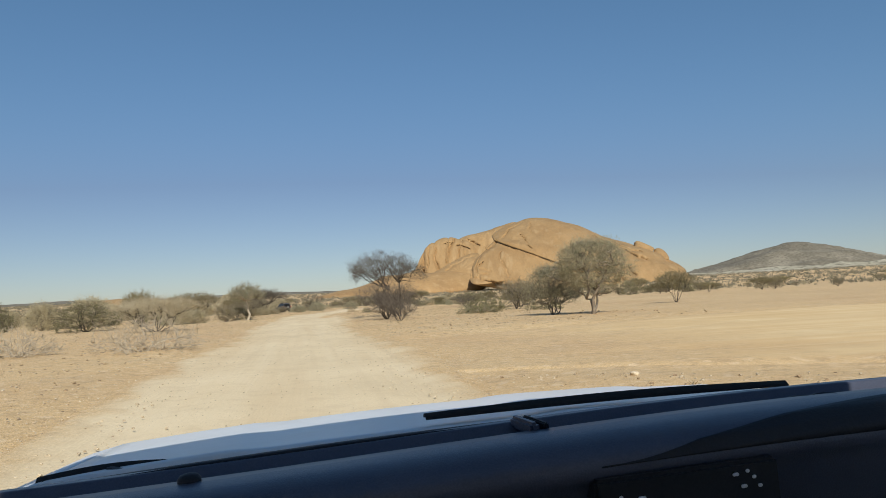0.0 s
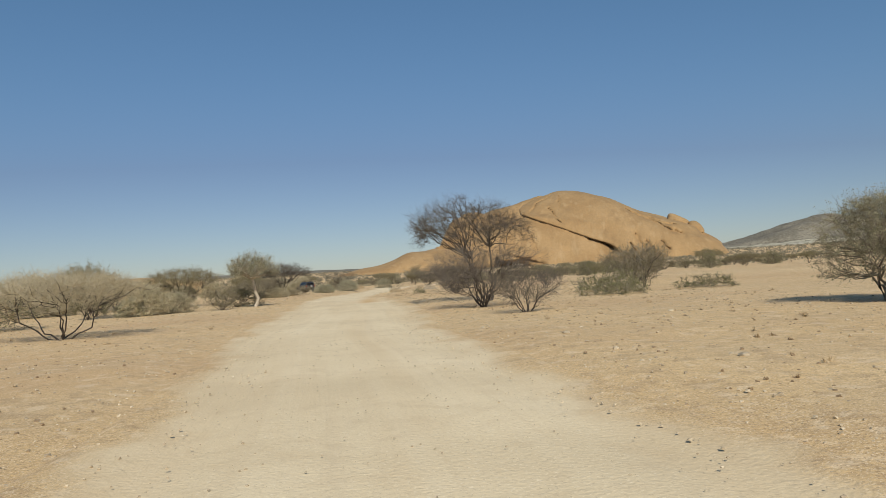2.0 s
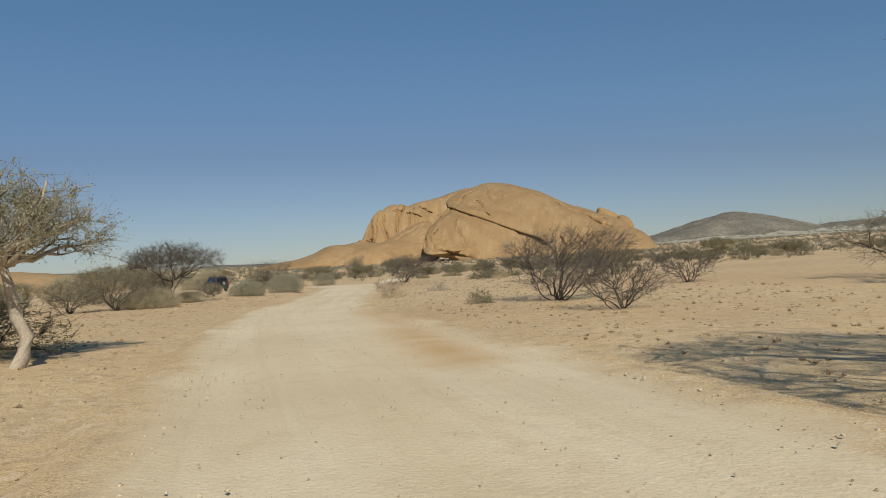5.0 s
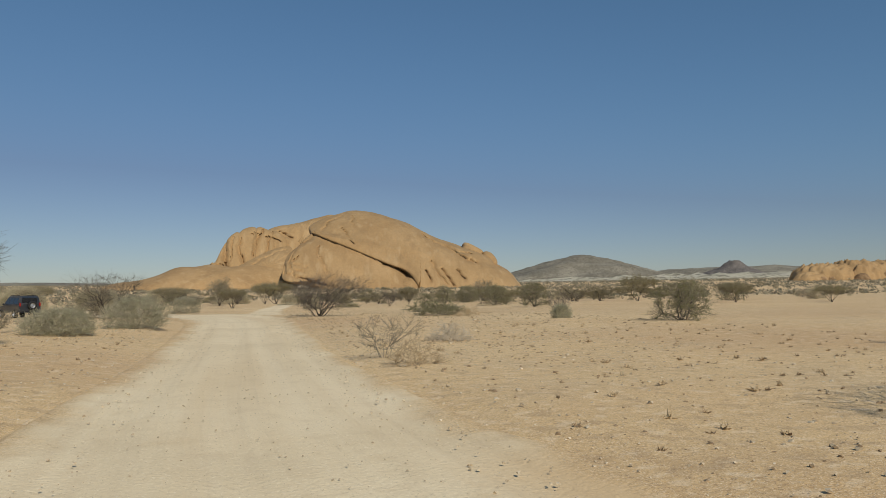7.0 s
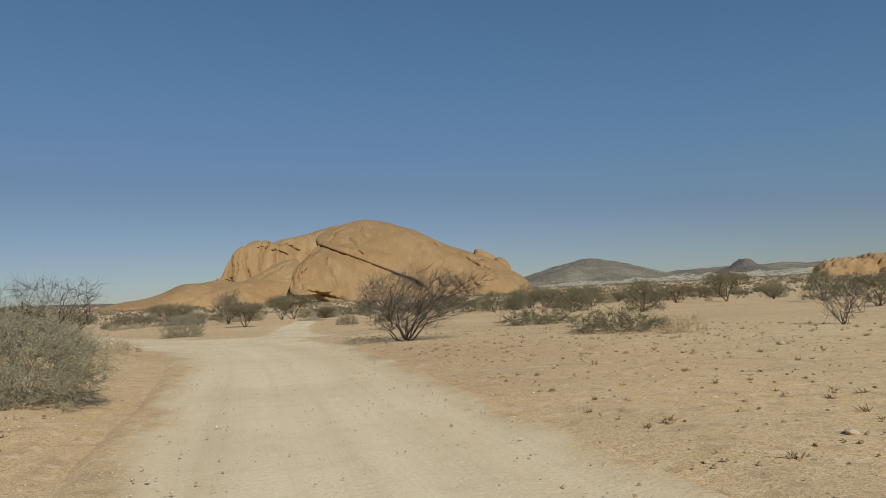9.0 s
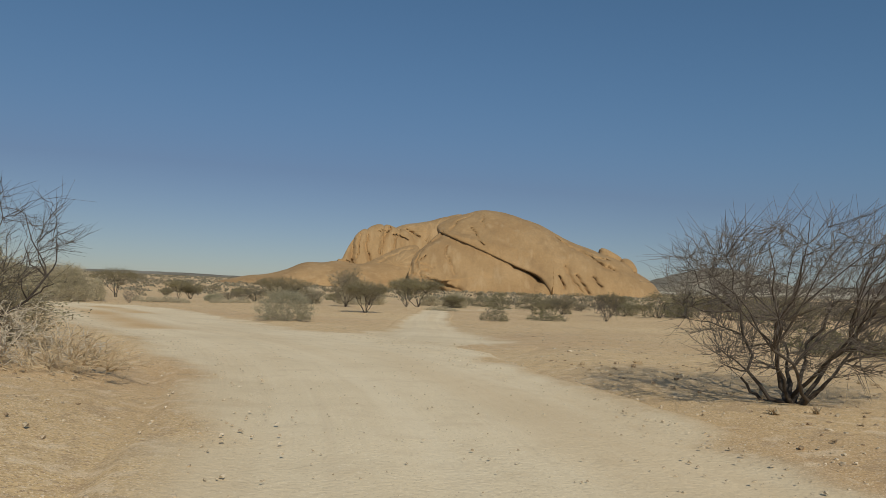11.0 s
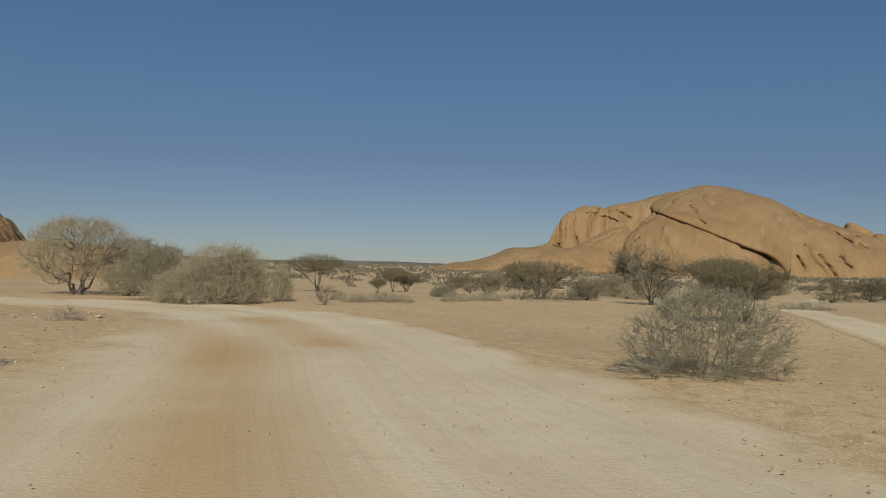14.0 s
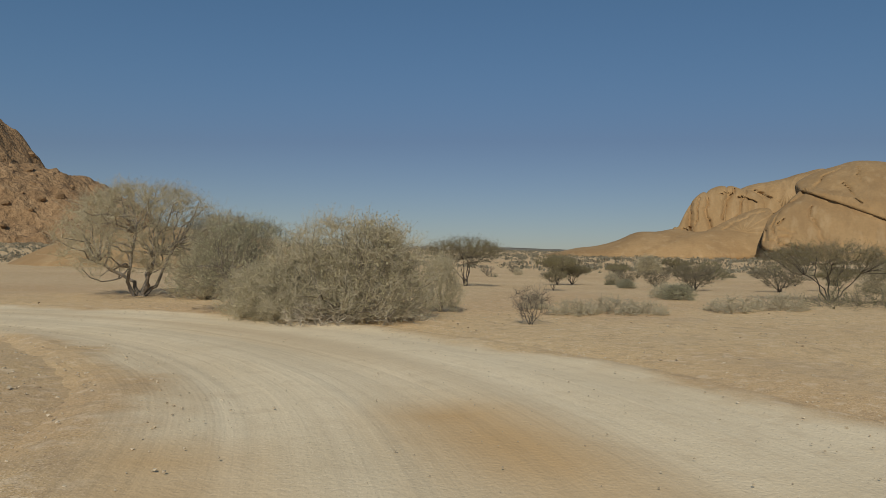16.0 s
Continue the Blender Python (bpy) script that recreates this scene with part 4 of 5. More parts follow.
KINDS = {"dry": kind_dry, "dea": kind_dea, "umb": kind_umb, "brn": kind_brn, "dns": kind_dns, "grn": kind_grn, "gry": kind_gry, "tre": kind_tre, "pal": kind_pal, "tal": kind_tal, "tuf": kind_tuf, "low": kind_low, "drd": kind_drd, "olv": kind_olv, "sap": kind_sap, "uma": kind_uma, "big": kind_big, "thk": kind_thk, "umg": kind_umg}
MODELS = {}
NOMINAL = {"dry": (2.2, 3.2), "dea": (1.0, 1.8), "umb": (3.0, 4.6), "brn": (2.2, 3.0), "dns": (2.2, 3.2), "grn": (1.0, 2.6), "gry": (1.2, 2.0), "tre": (4.5, 5.5), "pal": (4.0, 4.4), "tal": (3.4, 3.0), "tuf": (0.6, 1.4), "low": (0.8, 2.2), "olv": (2.4, 3.6), "sap": (1.2, 1.8)}


def put(kind, x, y, h, w, seed, own=False, label="", turn=None, rich=1, lean=(0, 0)):
    """Plants one: a model of its own for the near large ones, a copy of a shared one otherwise."""
    z = float(ground_height(x, y)) - 0.02
    turn = (0 if lean != (0, 0) else (seed * 77) % 360) if turn is None else turn
    if own:
        ob = KINDS[kind](seed, h, w, 2, lean)
        ob.matrix_basis = pose(x, y, z, 0, 0, turn)
    else:
        nh, nw = NOMINAL[kind]
        key = kind, seed % 3, rich
        m = pose(x, y, z, 0, 0, turn) @ Matrix.Diagonal((w / nw, w / nw, h / nh, 1))
        if key not in MODELS:
            MODELS[key] = ob = KINDS[kind](400 + seed % 3, nh, nw, rich)
            ob.matrix_basis = m
        else:
            ob = copy_thing(MODELS[key], pose(0, 0, 0))
            ob.matrix_basis = m
    return tagged(ob, label)


put("uma", -10.6, 70.4, 6.30, 7.20, 1, own=True, lean=(-1.5, 0))
put("drd", -10.4, 63.0, 3.20, 5.40, 2, own=True, lean=(0.3, 0))
put("dry", -8.2, 55.6, 1.70, 2.90, 3, own=True)
put("brn", 2.2, 100.6, 3.50, 6.34, 4, own=True)
put("dry", -6.2, 107.5, 2.02, 3.98, 5)
put("tre", 5.2, 46.4, 4.45, 4.60, 26, own=True)
put("thk", 2.9, 50.2, 3.20, 3.70, 7, own=True)
put("pal", -29.1, 80.6, 4.12, 3.60, 8, own=True)
put("dns", -47.8, 81.9, 3.14, 5.77, 9)
put("olv", -38.5, 75.3, 2.24, 1.94, 10)
put("dns", -33.2, 72.4, 1.87, 3.25, 11)
put("umb", -39.0, 89.5, 3.49, 5.89, 12, own=True)
put("dns", -33.0, 75.8, 1.39, 2.96, 13)
put("olv", -31.2, 82.8, 1.38, 4.15, 14)
put("olv", -46.4, 82.7, 2.00, 3.28, 15)
put("gry", -34.2, 72.2, 1.08, 1.90, 16)
put("brn", -29.9, 76.8, 1.59, 2.55, 17)
put("dea", -14.6, 29.0, 1.75, 4.30, 18, own=True)
put("umg", -24.9, 51.1, 2.40, 5.60, 19, own=True)
put("umb", -35.7, 69.7, 3.38, 3.07, 20)
put("dea", -20.0, 28.8, 1.31, 3.25, 21, own=True)
put("olv", -34.8, 58.8, 2.23, 5.57, 22)
put("umb", 17.4, 80.0, 3.25, 3.84, 23)
put("grn", -2.6, 79.8, 1.81, 4.94, 24)
put("brn", 0.8, 85.6, 3.54, 3.67, 25)
put("grn", -3.0, 72.2, 1.19, 3.77, 26)
put("brn", 1.3, 94.6, 3.38, 5.34, 27)
put("grn", 3.7, 77.6, 0.91, 4.11, 28)
put("drd", -15.3, 95.8, 3.05, 5.50, 29, own=True, lean=(0.7, 0))
put("dry", -14.4, 88.8, 1.75, 3.40, 30, own=True)
put("grn", -18.5, 96.0, 0.64, 1.09, 31)
put("uma", -37.7, 113.4, 4.05, 5.85, 32, own=True)
put("brn", -38.6, 107.3, 2.40, 4.45, 33, own=True)
put("dns", -37.4, 108.7, 1.12, 3.65, 34, own=True)
put("brn", -39.3, 114.1, 2.34, 2.89, 35, own=True)
put("dns", -37.0, 114.7, 0.69, 1.96, 36)
put("brn", -40.5, 105.8, 1.81, 3.62, 37)
put("gry", -35.1, 122.0, 1.03, 2.75, 38, own=True)
put("brn", -38.1, 121.7, 1.21, 1.82, 39)
put("brn", -38.4, 124.2, 1.03, 1.91, 40)
put("dea", -39.4, 121.6, 0.64, 1.17, 41)
put("brn", -52.5, 172.0, 2.61, 2.61, 42)
put("sap", -23.5, 110.1, 1.25, 1.86, 43, own=True)
put("tuf", -23.0, 107.8, 0.66, 1.59, 44)
put("grn", -12.8, 162.0, 1.32, 5.54, 45)
put("grn", 12.0, 226.1, 2.25, 4.32, 46)
put("brn", 17.0, 262.0, 5.09, 5.70, 47)
put("umb", 28.3, 259.6, 3.64, 6.67, 48)
put("tuf", -14.6, 139.1, 0.84, 1.78, 49)
put("dry", -8.4, 138.5, 1.56, 1.82, 50)
put("umb", 36.6, 220.6, 4.69, 6.56, 51)
put("brn", 33.1, 230.3, 3.21, 5.62, 52)
put("umb", -4.1, 129.6, 0.86, 1.40, 53)
put("brn", 14.3, 163.1, 1.86, 3.43, 54)
put("dea", -20.4, 116.5, 0.70, 1.64, 55, own=True)
put("gry", -38.8, 180.8, 1.85, 3.56, 56, own=True)
put("grn", -24.0, 194.7, 1.42, 2.42, 57, own=True)
put("grn", -18.9, 199.5, 1.25, 3.56, 58)
put("umb", -35.2, 200.3, 2.83, 3.98, 59, own=True)
put("umb", -32.1, 234.8, 3.80, 5.11, 60)
put("brn", -38.7, 217.8, 3.99, 3.99, 61)
put("dry", -12.0, 205.3, 2.74, 2.91, 62)
put("olv", 1.6, 231.7, 3.20, 4.71, 63)
put("umb", -5.7, 228.2, 2.92, 3.79, 64)
put("olv", -16.9, 258.5, 2.87, 4.10, 65)
put("big", -80.4, 211.2, 5.60, 9.20, 166, own=True)
put("dns", -75.6, 210.4, 2.20, 3.40, 67)
put("thk", -79.0, 216.0, 4.40, 5.20, 175, own=True)
put("dns", -66.6, 202.8, 1.60, 2.40, 68)
put("dns", -65.6, 202.4, 1.05, 1.74, 69)
put("dea", -64.4, 202.2, 0.97, 2.43, 70)
put("dea", -63.0, 204.1, 1.13, 2.76, 71)
put("dns", -63.1, 209.5, 2.15, 1.61, 72)
put("dns", -64.2, 204.0, 3.45, 6.43, 73, own=True)
put("dns", -63.4, 204.2, 3.00, 3.60, 173)
put("dns", -65.4, 204.0, 2.45, 3.20, 174)
put("umb", -73.9, 241.0, 4.20, 6.28, 74, own=True)
put("umb", -68.8, 259.7, 1.91, 3.07, 75)
put("umb", -71.5, 305.1, 2.23, 3.45, 76)
put("umb", -47.6, 227.0, 3.20, 7.00, 77, own=True)
put("tal", -40.2, 235.0, 5.10, 4.53, 78, own=True)
put("umb", -30.6, 249.7, 4.40, 7.77, 79)
put("grn", -46.8, 221.5, 1.09, 5.45, 80, own=True)
put("dry", -58.2, 205.4, 1.26, 1.34, 81)
put("brn", -43.4, 224.1, 1.82, 2.92, 82)
put("dry", -37.1, 233.7, 2.09, 2.93, 83)
put("gry", -55.1, 223.1, 0.77, 1.93, 84)
put("dea", -59.5, 185.3, 0.64, 1.22, 85)
put("low", -57.9, 210.3, 0.63, 2.09, 86)
put("low", -56.6, 212.1, 0.68, 2.57, 87)
put("low", -55.3, 212.3, 0.56, 1.61, 88)
put("low", -52.2, 215.0, 0.67, 2.23, 89)
put("low", -50.3, 216.7, 0.74, 2.43, 90)
put("low", -43.8, 225.9, 2.14, 2.68, 91)
put("low", -39.2, 232.7, 2.44, 2.96, 92)
put("low", -60.0, 212.3, 0.73, 1.18, 93)
put("gry", -61.6, 248.4, 0.70, 1.68, 94)
put("low", -56.2, 225.8, 0.92, 1.50, 95)
put("umb", -70.5, 300.2, 1.86, 3.54, 96)
put("umb", -65.9, 341.4, 3.52, 5.21, 97)
put("dns", -71.0, 339.4, 3.64, 5.70, 98)
put("umb", -64.8, 235.3, 1.51, 1.74, 99)
put("umb", -68.4, 257.4, 1.99, 3.43, 100)
put("olv", -9.7, 268.5, 2.85, 6.94, 101)
put("olv", 4.1, 295.1, 3.88, 9.16, 102, own=True)
put("olv", -19.1, 310.3, 1.82, 5.82, 103)
put("low", -27.7, 223.2, 0.62, 3.95, 104)
put("grn", -15.8, 142.0, 1.11, 4.00, 105)
put("olv", 8.2, 240.5, 3.10, 5.15, 106)
put("umb", 14.6, 243.5, 3.40, 5.60, 206)
put("brn", 21.4, 238.5, 3.27, 6.67, 107)
put("brn", 27.3, 230.0, 3.59, 8.68, 108)
put("olv", -6.5, 125.4, 1.90, 3.33, 109)
put("gry", -10.7, 131.7, 0.75, 1.20, 110)
put("umb", -69.1, 253.8, 3.00, 3.90, 111)
put("drd", -24.3, 144.4, 3.05, 5.20, 112, own=True, lean=(0.9, 0))
put("dry", -39.0, 146.4, 3.40, 5.20, 113, own=True)
put("dns", -40.4, 148.8, 2.00, 4.20, 114)
put("dea", -37.5, 144.8, 1.30, 3.80, 115, own=True)
put("thk", -69.8, 205.6, 3.50, 4.80, 116, own=True, label="dense grey-green thorn tree beneath a taller tree")
put("dns", -67.6, 203.9, 1.80, 3.00, 119, own=True)
put("gry", -33.4, 128.0, 1.50, 3.00, 117, own=True)
put("tuf", -35.5, 144.2, 0.70, 1.80, 118)


# ---- scrub over the plain ----
rng = np.random.RandomState(21)
scrub = 0
while scrub < 240:
    a, r = rng.uniform(-0.95, 0.85), 75 + 420 * rng.rand() ** 0.8
    x, y = -30 + r * math.sin(a), 125 + r * math.cos(a)
    if max(float(beside(x, y, MAIN)), float(beside(x, y, SIDE)), float(beside(x, y, FORK))) > -4 or math.hypot(x + 52, y - 190) < 75:
        continue
    kind = ("brn", "umb", "grn", "dns", "dry", "brn")[rng.randint(6)]
    h = {"brn": 1.7, "umb": 2.6, "grn": 0.8, "dns": 1.6, "dry": 1.6}[kind] * rng.uniform(0.7, 1.3)
    put(kind, x, y, h, h * rng.uniform(1.3, 1.9), 900 + scrub, rich=0)["group"] = "scrub on the plain"
    scrub += 1

for i in range(58):
    x, y = rng.uniform(-95, -42), rng.uniform(62, 150)
    if float(beside(x, y, MAIN)) > -6 or math.hypot(x + 48.6, y - 157.6) < 14:
        continue
    kind = ("dns", "umb", "brn", "dns", "olv")[i % 5]
    h = rng.uniform(1.5, 3.0)
    put(kind, x, y, h, h * rng.uniform(1.4, 1.9), 1200 + i)["group"] = "bushes on the plain"

for i in range(70):
    x, y = rng.uniform(-72, 70), rng.uniform(228, 370)
    if max(float(beside(x, y, SIDE)), float(beside(x, y, MAIN))) > -3:
        continue
    kind = ("umb", "brn", "olv", "dns", "umb", "grn")[i % 6]
    h = rng.uniform(1.3, 2.9) * (0.45 if kind == "grn" else 1)
    put(kind, x, y, h, h * rng.uniform(1.5, 2.2), 1500 + i)["group"] = "bushes on the plain"

for i in range(26):
    x, y = rng.uniform(-6, 85), rng.uniform(165, 310)
    kind = ("umb", "olv", "umb", "brn", "olv")[i % 5]
    h = rng.uniform(1.8, 3.4)
    put(kind, x, y, h, h * rng.uniform(1.4, 2.0), 1300 + i)["group"] = "bushes on the plain"


def clumps(name, label, count, lo, hi, a0, a1, seed, material, size):
    """Far bushes, each a heap of small leaves, too many to count."""
    r = np.random.RandomState(seed)
    a, d = r.uniform(a0, a1, count), lo + (hi - lo) * r.rand(count) ** 0.8
    x, y = -25 + d * np.sin(a), 105 + d * np.cos(a)
    s = size * r.uniform(0.5, 1.5, count)
    c = np.stack([x, y, ground_height(x, y)], -1)
    per = 15
    at = np.repeat(c, per, 0) + np.repeat(s, per)[:, None] * (r.normal(size=(count * per, 3)) * np.array([0.55, 0.55, 0.22]) + np.array([0, 0, 0.42]))
    u = unit(r.normal(size=at.shape)) * (np.repeat(s, per) * r.uniform(0.16, 0.36, len(at)))[:, None]
    w = unit(np.cross(u, r.normal(size=at.shape))) * np.linalg.norm(u, axis=1, keepdims=True) * 0.7
    v = np.stack([at - u, at + w, at + u, at - w], 1).reshape(-1, 3)
    ob = new(name, sheet(v, np.arange(len(v)).reshape(-1, 4), name, material, False))
    return tagged(ob, label, "scrub", kind="stuff")


clumps("far_scrub", "distant brown thorn scrub across the plain", 5200, 280, 900, -0.95, 0.95, 31, FARLEAF, 1.6)
clumps("horizon_scrub", "dark scrub far off towards the hills", 6000, 900, 2300, -1.0, 1.0, 32, FARLEAF, 2.6)

# ---- small stones and tufts ----
rng = np.random.RandomState(41)


def strewn(name, label, count, size, material, seed, low, high, category):
    """Small stones lying about near the road, joined."""
    r = np.random.RandomState(seed)
    i = r.randint(40, len(MAIN) - 60, count)
    at, ahead = MAIN[i], unit(MAIN[i + 1, :2] - MAIN[i, :2])
    t = at[:, 2] * r.uniform(low, high, count) * np.where(r.rand(count) < 0.5, -1, 1)
    x, y = at[:, 0] + t * ahead[:, 1] + r.uniform(-1, 1, count), at[:, 1] - t * ahead[:, 0] + r.uniform(-1, 1, count)
    z = ground_height(x, y)
    if low > 0.9:
        keep = (beside(x, y, SIDE) < -0.2) & (beside(x, y, FORK) < 0) & (beside(x, y, MAIN) < 0.1)
        x, y, z, count = x[keep], y[keep], z[keep], int(keep.sum())
    z = np.where((beside(x, y, MAIN) > 0.2) | (beside(x, y, SIDE) > 0.4), relief(x, y) - 0.012, z)
    s = size * (0.4 + r.rand(count) ** 3 * 2.2)
    base = np.array([(1, 0, -0.3), (-0.4, 0.9, -0.3), (-0.5, -0.8, -0.3), (0.4, 0.6, 0.45), (-0.7, 0.05, 0.5), (0.45, -0.55, 0.4)], float)
    tri = np.array([(0, 1, 3), (1, 4, 3), (1, 2, 4), (2, 5, 4), (2, 0, 5), (0, 3, 5), (3, 4, 5)])
    turn = r.uniform(0, 6.28, count)
    b = base[None] * r.uniform(0.65, 1.3, (count, 6, 1))
    v = np.stack([b[..., 0] * np.cos(turn)[:, None] - b[..., 1] * np.sin(turn)[:, None], b[..., 0] * np.sin(turn)[:, None] + b[..., 1] * np.cos(turn)[:, None], b[..., 2]], -1) * s[:, None, None]
    v += np.stack([x, y, z], -1)[:, None]
    f = (tri[None] + (np.arange(count) * 6)[:, None, None]).reshape(-1, 3)
    return tagged(new(name, sheet(v.reshape(-1, 3), f, name, material, False)), label, category, kind="stuff")


strewn("road_gravel", "loose pale gravel along the road edges", 26000, 0.013, STONE, 51, 0.70, 1.12, "gravel")
strewn("loose_gravel", "fine loose gravel scattered over the road", 15000, 0.0080, STONE, 53, 0, 0.8, "gravel")
strewn("pebbles", "scattered pale pebbles on the sand", 34000, 0.021, STONE, 52, 1.0, 4.6, "stones")
strewn("dark_pebbles", "scattered brown pebbles on the sand", 20000, 0.020, TUFT, 54, 1.05, 4.6, "stones")


def tufts(name, label, count, seed, material, size, low, high):
    """Little dry plants, each a few blades."""
    r = np.random.RandomState(seed)
    at = MAIN[r.randint(40, len(MAIN) - 60, count)]
    t = r.uniform(low, high, count) * np.where(r.rand(count) < 0.35, -1, 1)
    x, y = at[:, 0] + t, at[:, 1] + r.uniform(-1, 1, count)
    keep = (beside(x, y, MAIN) < -0.6) & (beside(x, y, FORK) < -0.5) & (beside(x, y, SIDE) < -0.3) & (y < 152) & ((y > 72) | (r.rand(count) < 0.3))
    x, y = x[keep], y[keep]
    n, per = len(x), 16
    c = np.repeat(np.stack([x, y, ground_height(x, y)], -1), per, 0)
    s = np.repeat(size * r.uniform(0.4, 1.5, n), per)[:, None]
    d = unit(r.normal(size=c.shape) * np.array([1, 1, 0.5]) + np.array([0, 0, 0.9])) * s * r.uniform(0.6, 1.3, (len(c), 1))
    w = unit(np.cross(d, r.normal(size=c.shape))) * s * 0.17
    foot = c + r.normal(size=c.shape) * np.array([1, 1, 0]) * s * 0.3
    v = np.stack([foot - w, foot + w, foot + d], 1).reshape(-1, 3)
    return tagged(new(name, sheet(v, np.arange(len(v)).reshape(-1, 3), name, material, False)), label, "grass", kind="stuff")


tufts("dark_tufts", "tiny dark dried tufts dotted over the sand", 4200, 61, TUFT, 0.055, 3.5, 22)
tufts("straw_tufts", "tiny pale straw tufts dotted over the sand", 3000, 62, STRAW, 0.09, 4, 22)
stones = [stone_mesh("stone", 200 + i, STONE) for i in range(5)]
for i in range(140):
    at = MAIN[rng.randint(60, len(MAIN) - 80)]
    t = rng.uniform(4.5, 15) * (-1 if rng.rand() < 0.35 else 1)
    x, y, s = at[0] + t, at[1] + rng.uniform(-1, 1), 0.035 + 0.08 * rng.rand() ** 2
    if max(float(beside(x, y, FORK)), float(beside(x, y, MAIN))) > -0.5:
        continue
    ob = tagged(new("stone", stones[i % 5]), "pale angular stone lying on the sand", "stone", "stones beside the road")
    ob.matrix_basis = pose(x, y, float(ground_height(x, y)) + s * 0.2, rng.uniform(-15, 15), rng.uniform(-15, 15), rng.uniform(0, 360)) @ Matrix.Diagonal((s * 1.2, s, s * 0.9, 1))


for i in range(34):
    x, y, s = -60.6 + rng.normal() * 1.5, 187.6 + rng.normal() * 2.2, 0.04 + 0.10 * rng.rand() ** 2
    if float(beside(x, y, MAIN)) > -0.2:
        continue
    ob = tagged(new("stone", stones[i % 5]), "pale angular stone in loose rubble on the road bank", "stone", "rubble on the bank")
    ob.matrix_basis = pose(x, y, float(ground_height(x, y)) + s * 0.2, rng.uniform(-15, 15), rng.uniform(-15, 15), rng.uniform(0, 360)) @ Matrix.Diagonal((s * 1.3, s, s * 0.8, 1))


# ---- the white off-road car that starts on the road ----
PAINT = surface("white_car_paint", [(0.74, 0.76, 0.77), (0.78, 0.80, 0.80)], 2.0, 60.0, rough=0.32, relief=0.0, speckle=0.02, spec=0.45)
overlay(PAINT, (0.62, 0.56, 0.46), 5.0, 0.55, 0.8, 0.25)
PLASTIC = surface("black_textured_plastic", [(0.012, 0.013, 0.016), (0.018, 0.019, 0.023)], 4.0, 220.0, rough=0.55, relief=0.35, depth=0.002, speckle=0.2)
DASHPAD = surface("dark_blue_grey_dash", [(0.055, 0.064, 0.095), (0.070, 0.080, 0.115)], 5.0, 320.0, rough=0.36, relief=0.4, depth=0.0015, speckle=0.15, spec=0.5)
RUBBER = surface("black_rubber", [(0.012, 0.012, 0.012), (0.02, 0.019, 0.018)], 6.0, 90.0, rough=0.7, relief=0.2, depth=0.002)
STEEL = surface("grey_wheel_steel", [(0.35, 0.35, 0.36), (0.42, 0.42, 0.43)], 5.0, 60.0, rough=0.35, relief=0.1, depth=0.002, metal=0.8)
LENS = surface("clear_lamp_glass", [(0.55, 0.57, 0.60), (0.62, 0.64, 0.66)], 8.0, 80.0, rough=0.08, relief=0.0, speckle=0.05)
MARK = surface("pale_printed_marks", [(0.6, 0.62, 0.65), (0.66, 0.68, 0.7)], 8.0, 80.0, rough=0.5, relief=0.0)

EYE = 1.70
ahead, lift = radians(14.5), radians(2.5)
fwd = Vector((-math.sin(ahead), math.cos(ahead), 0))
side = Vector((math.cos(ahead) * math.cos(lift), math.sin(ahead) * math.cos(lift), math.sin(lift)))
top = side.cross(fwd)
car = tagged(new("off_road_car"), "white off-road car with black wipers standing on the gravel road", "car")
spot = Vector((0.02, 0.0, 1.26)) - top * EYE
car.matrix_basis = Matrix(((side.x, fwd.x, top.x, spot.x), (side.y, fwd.y, top.y, spot.y), (side.z, fwd.z, top.z, spot.z), (0, 0, 0, 1)))
MID, HALF = 0.285, 0.93


def shell(name, rows, material, parent, thick=0.004, label="", smooth=True):
    """A bent sheet with thickness through rows of points."""
    p = np.array(rows, float)
    bm = bmesh.new()
    vs = [bm.verts.new((q[0], q[1], q[2] + EYE)) for q in p.reshape(-1, 3)]
    for f in grid_faces(p.shape[0], p.shape[1]):
        bm.faces.new([vs[i] for i in f])
    bmesh.ops.recalc_face_normals(bm, faces=bm.faces)
    bmesh.ops.solidify(bm, geom=bm.faces[:], thickness=thick)
    me = bpy.data.meshes.new(name)
    bm.to_mesh(me)
    bm.free()
    me.materials.append(material)
    me.polygons.foreach_set("use_smooth", [smooth] * len(me.polygons))
    return part(name, me, parent, label)


def bar(name, a, b, w, h, material, parent, label="", bevel=0.3):
    """A bevelled bar from a to b, w wide and h high."""
    a, b = Vector(a), Vector(b)
    d = b - a
    x = d.normalized()
    y = Vector((0, 0, 1)).cross(x).normalized() if abs(x.z) < 0.9 else Vector((0, 1, 0))
    z = x.cross(y)
    bm = bmesh.new()
    bmesh.ops.create_cube(bm, size=1.0)
    bmesh.ops.scale(bm, vec=(d.length, w, h), verts=bm.verts)
    bmesh.ops.bevel(bm, geom=bm.edges[:], offset=bevel * min(w, h), segments=2, affect="EDGES")
    m = Matrix.Translation((a + b) / 2 + Vector((0, 0, EYE))) @ Matrix((x, y, z)).transposed().to_4x4()
    bmesh.ops.transform(bm, matrix=m, verts=bm.verts)
    me = bpy.data.meshes.new(name)
    bm.to_mesh(me)
    bm.free()
    me.materials.append(material)
    return part(name, me, parent, label)


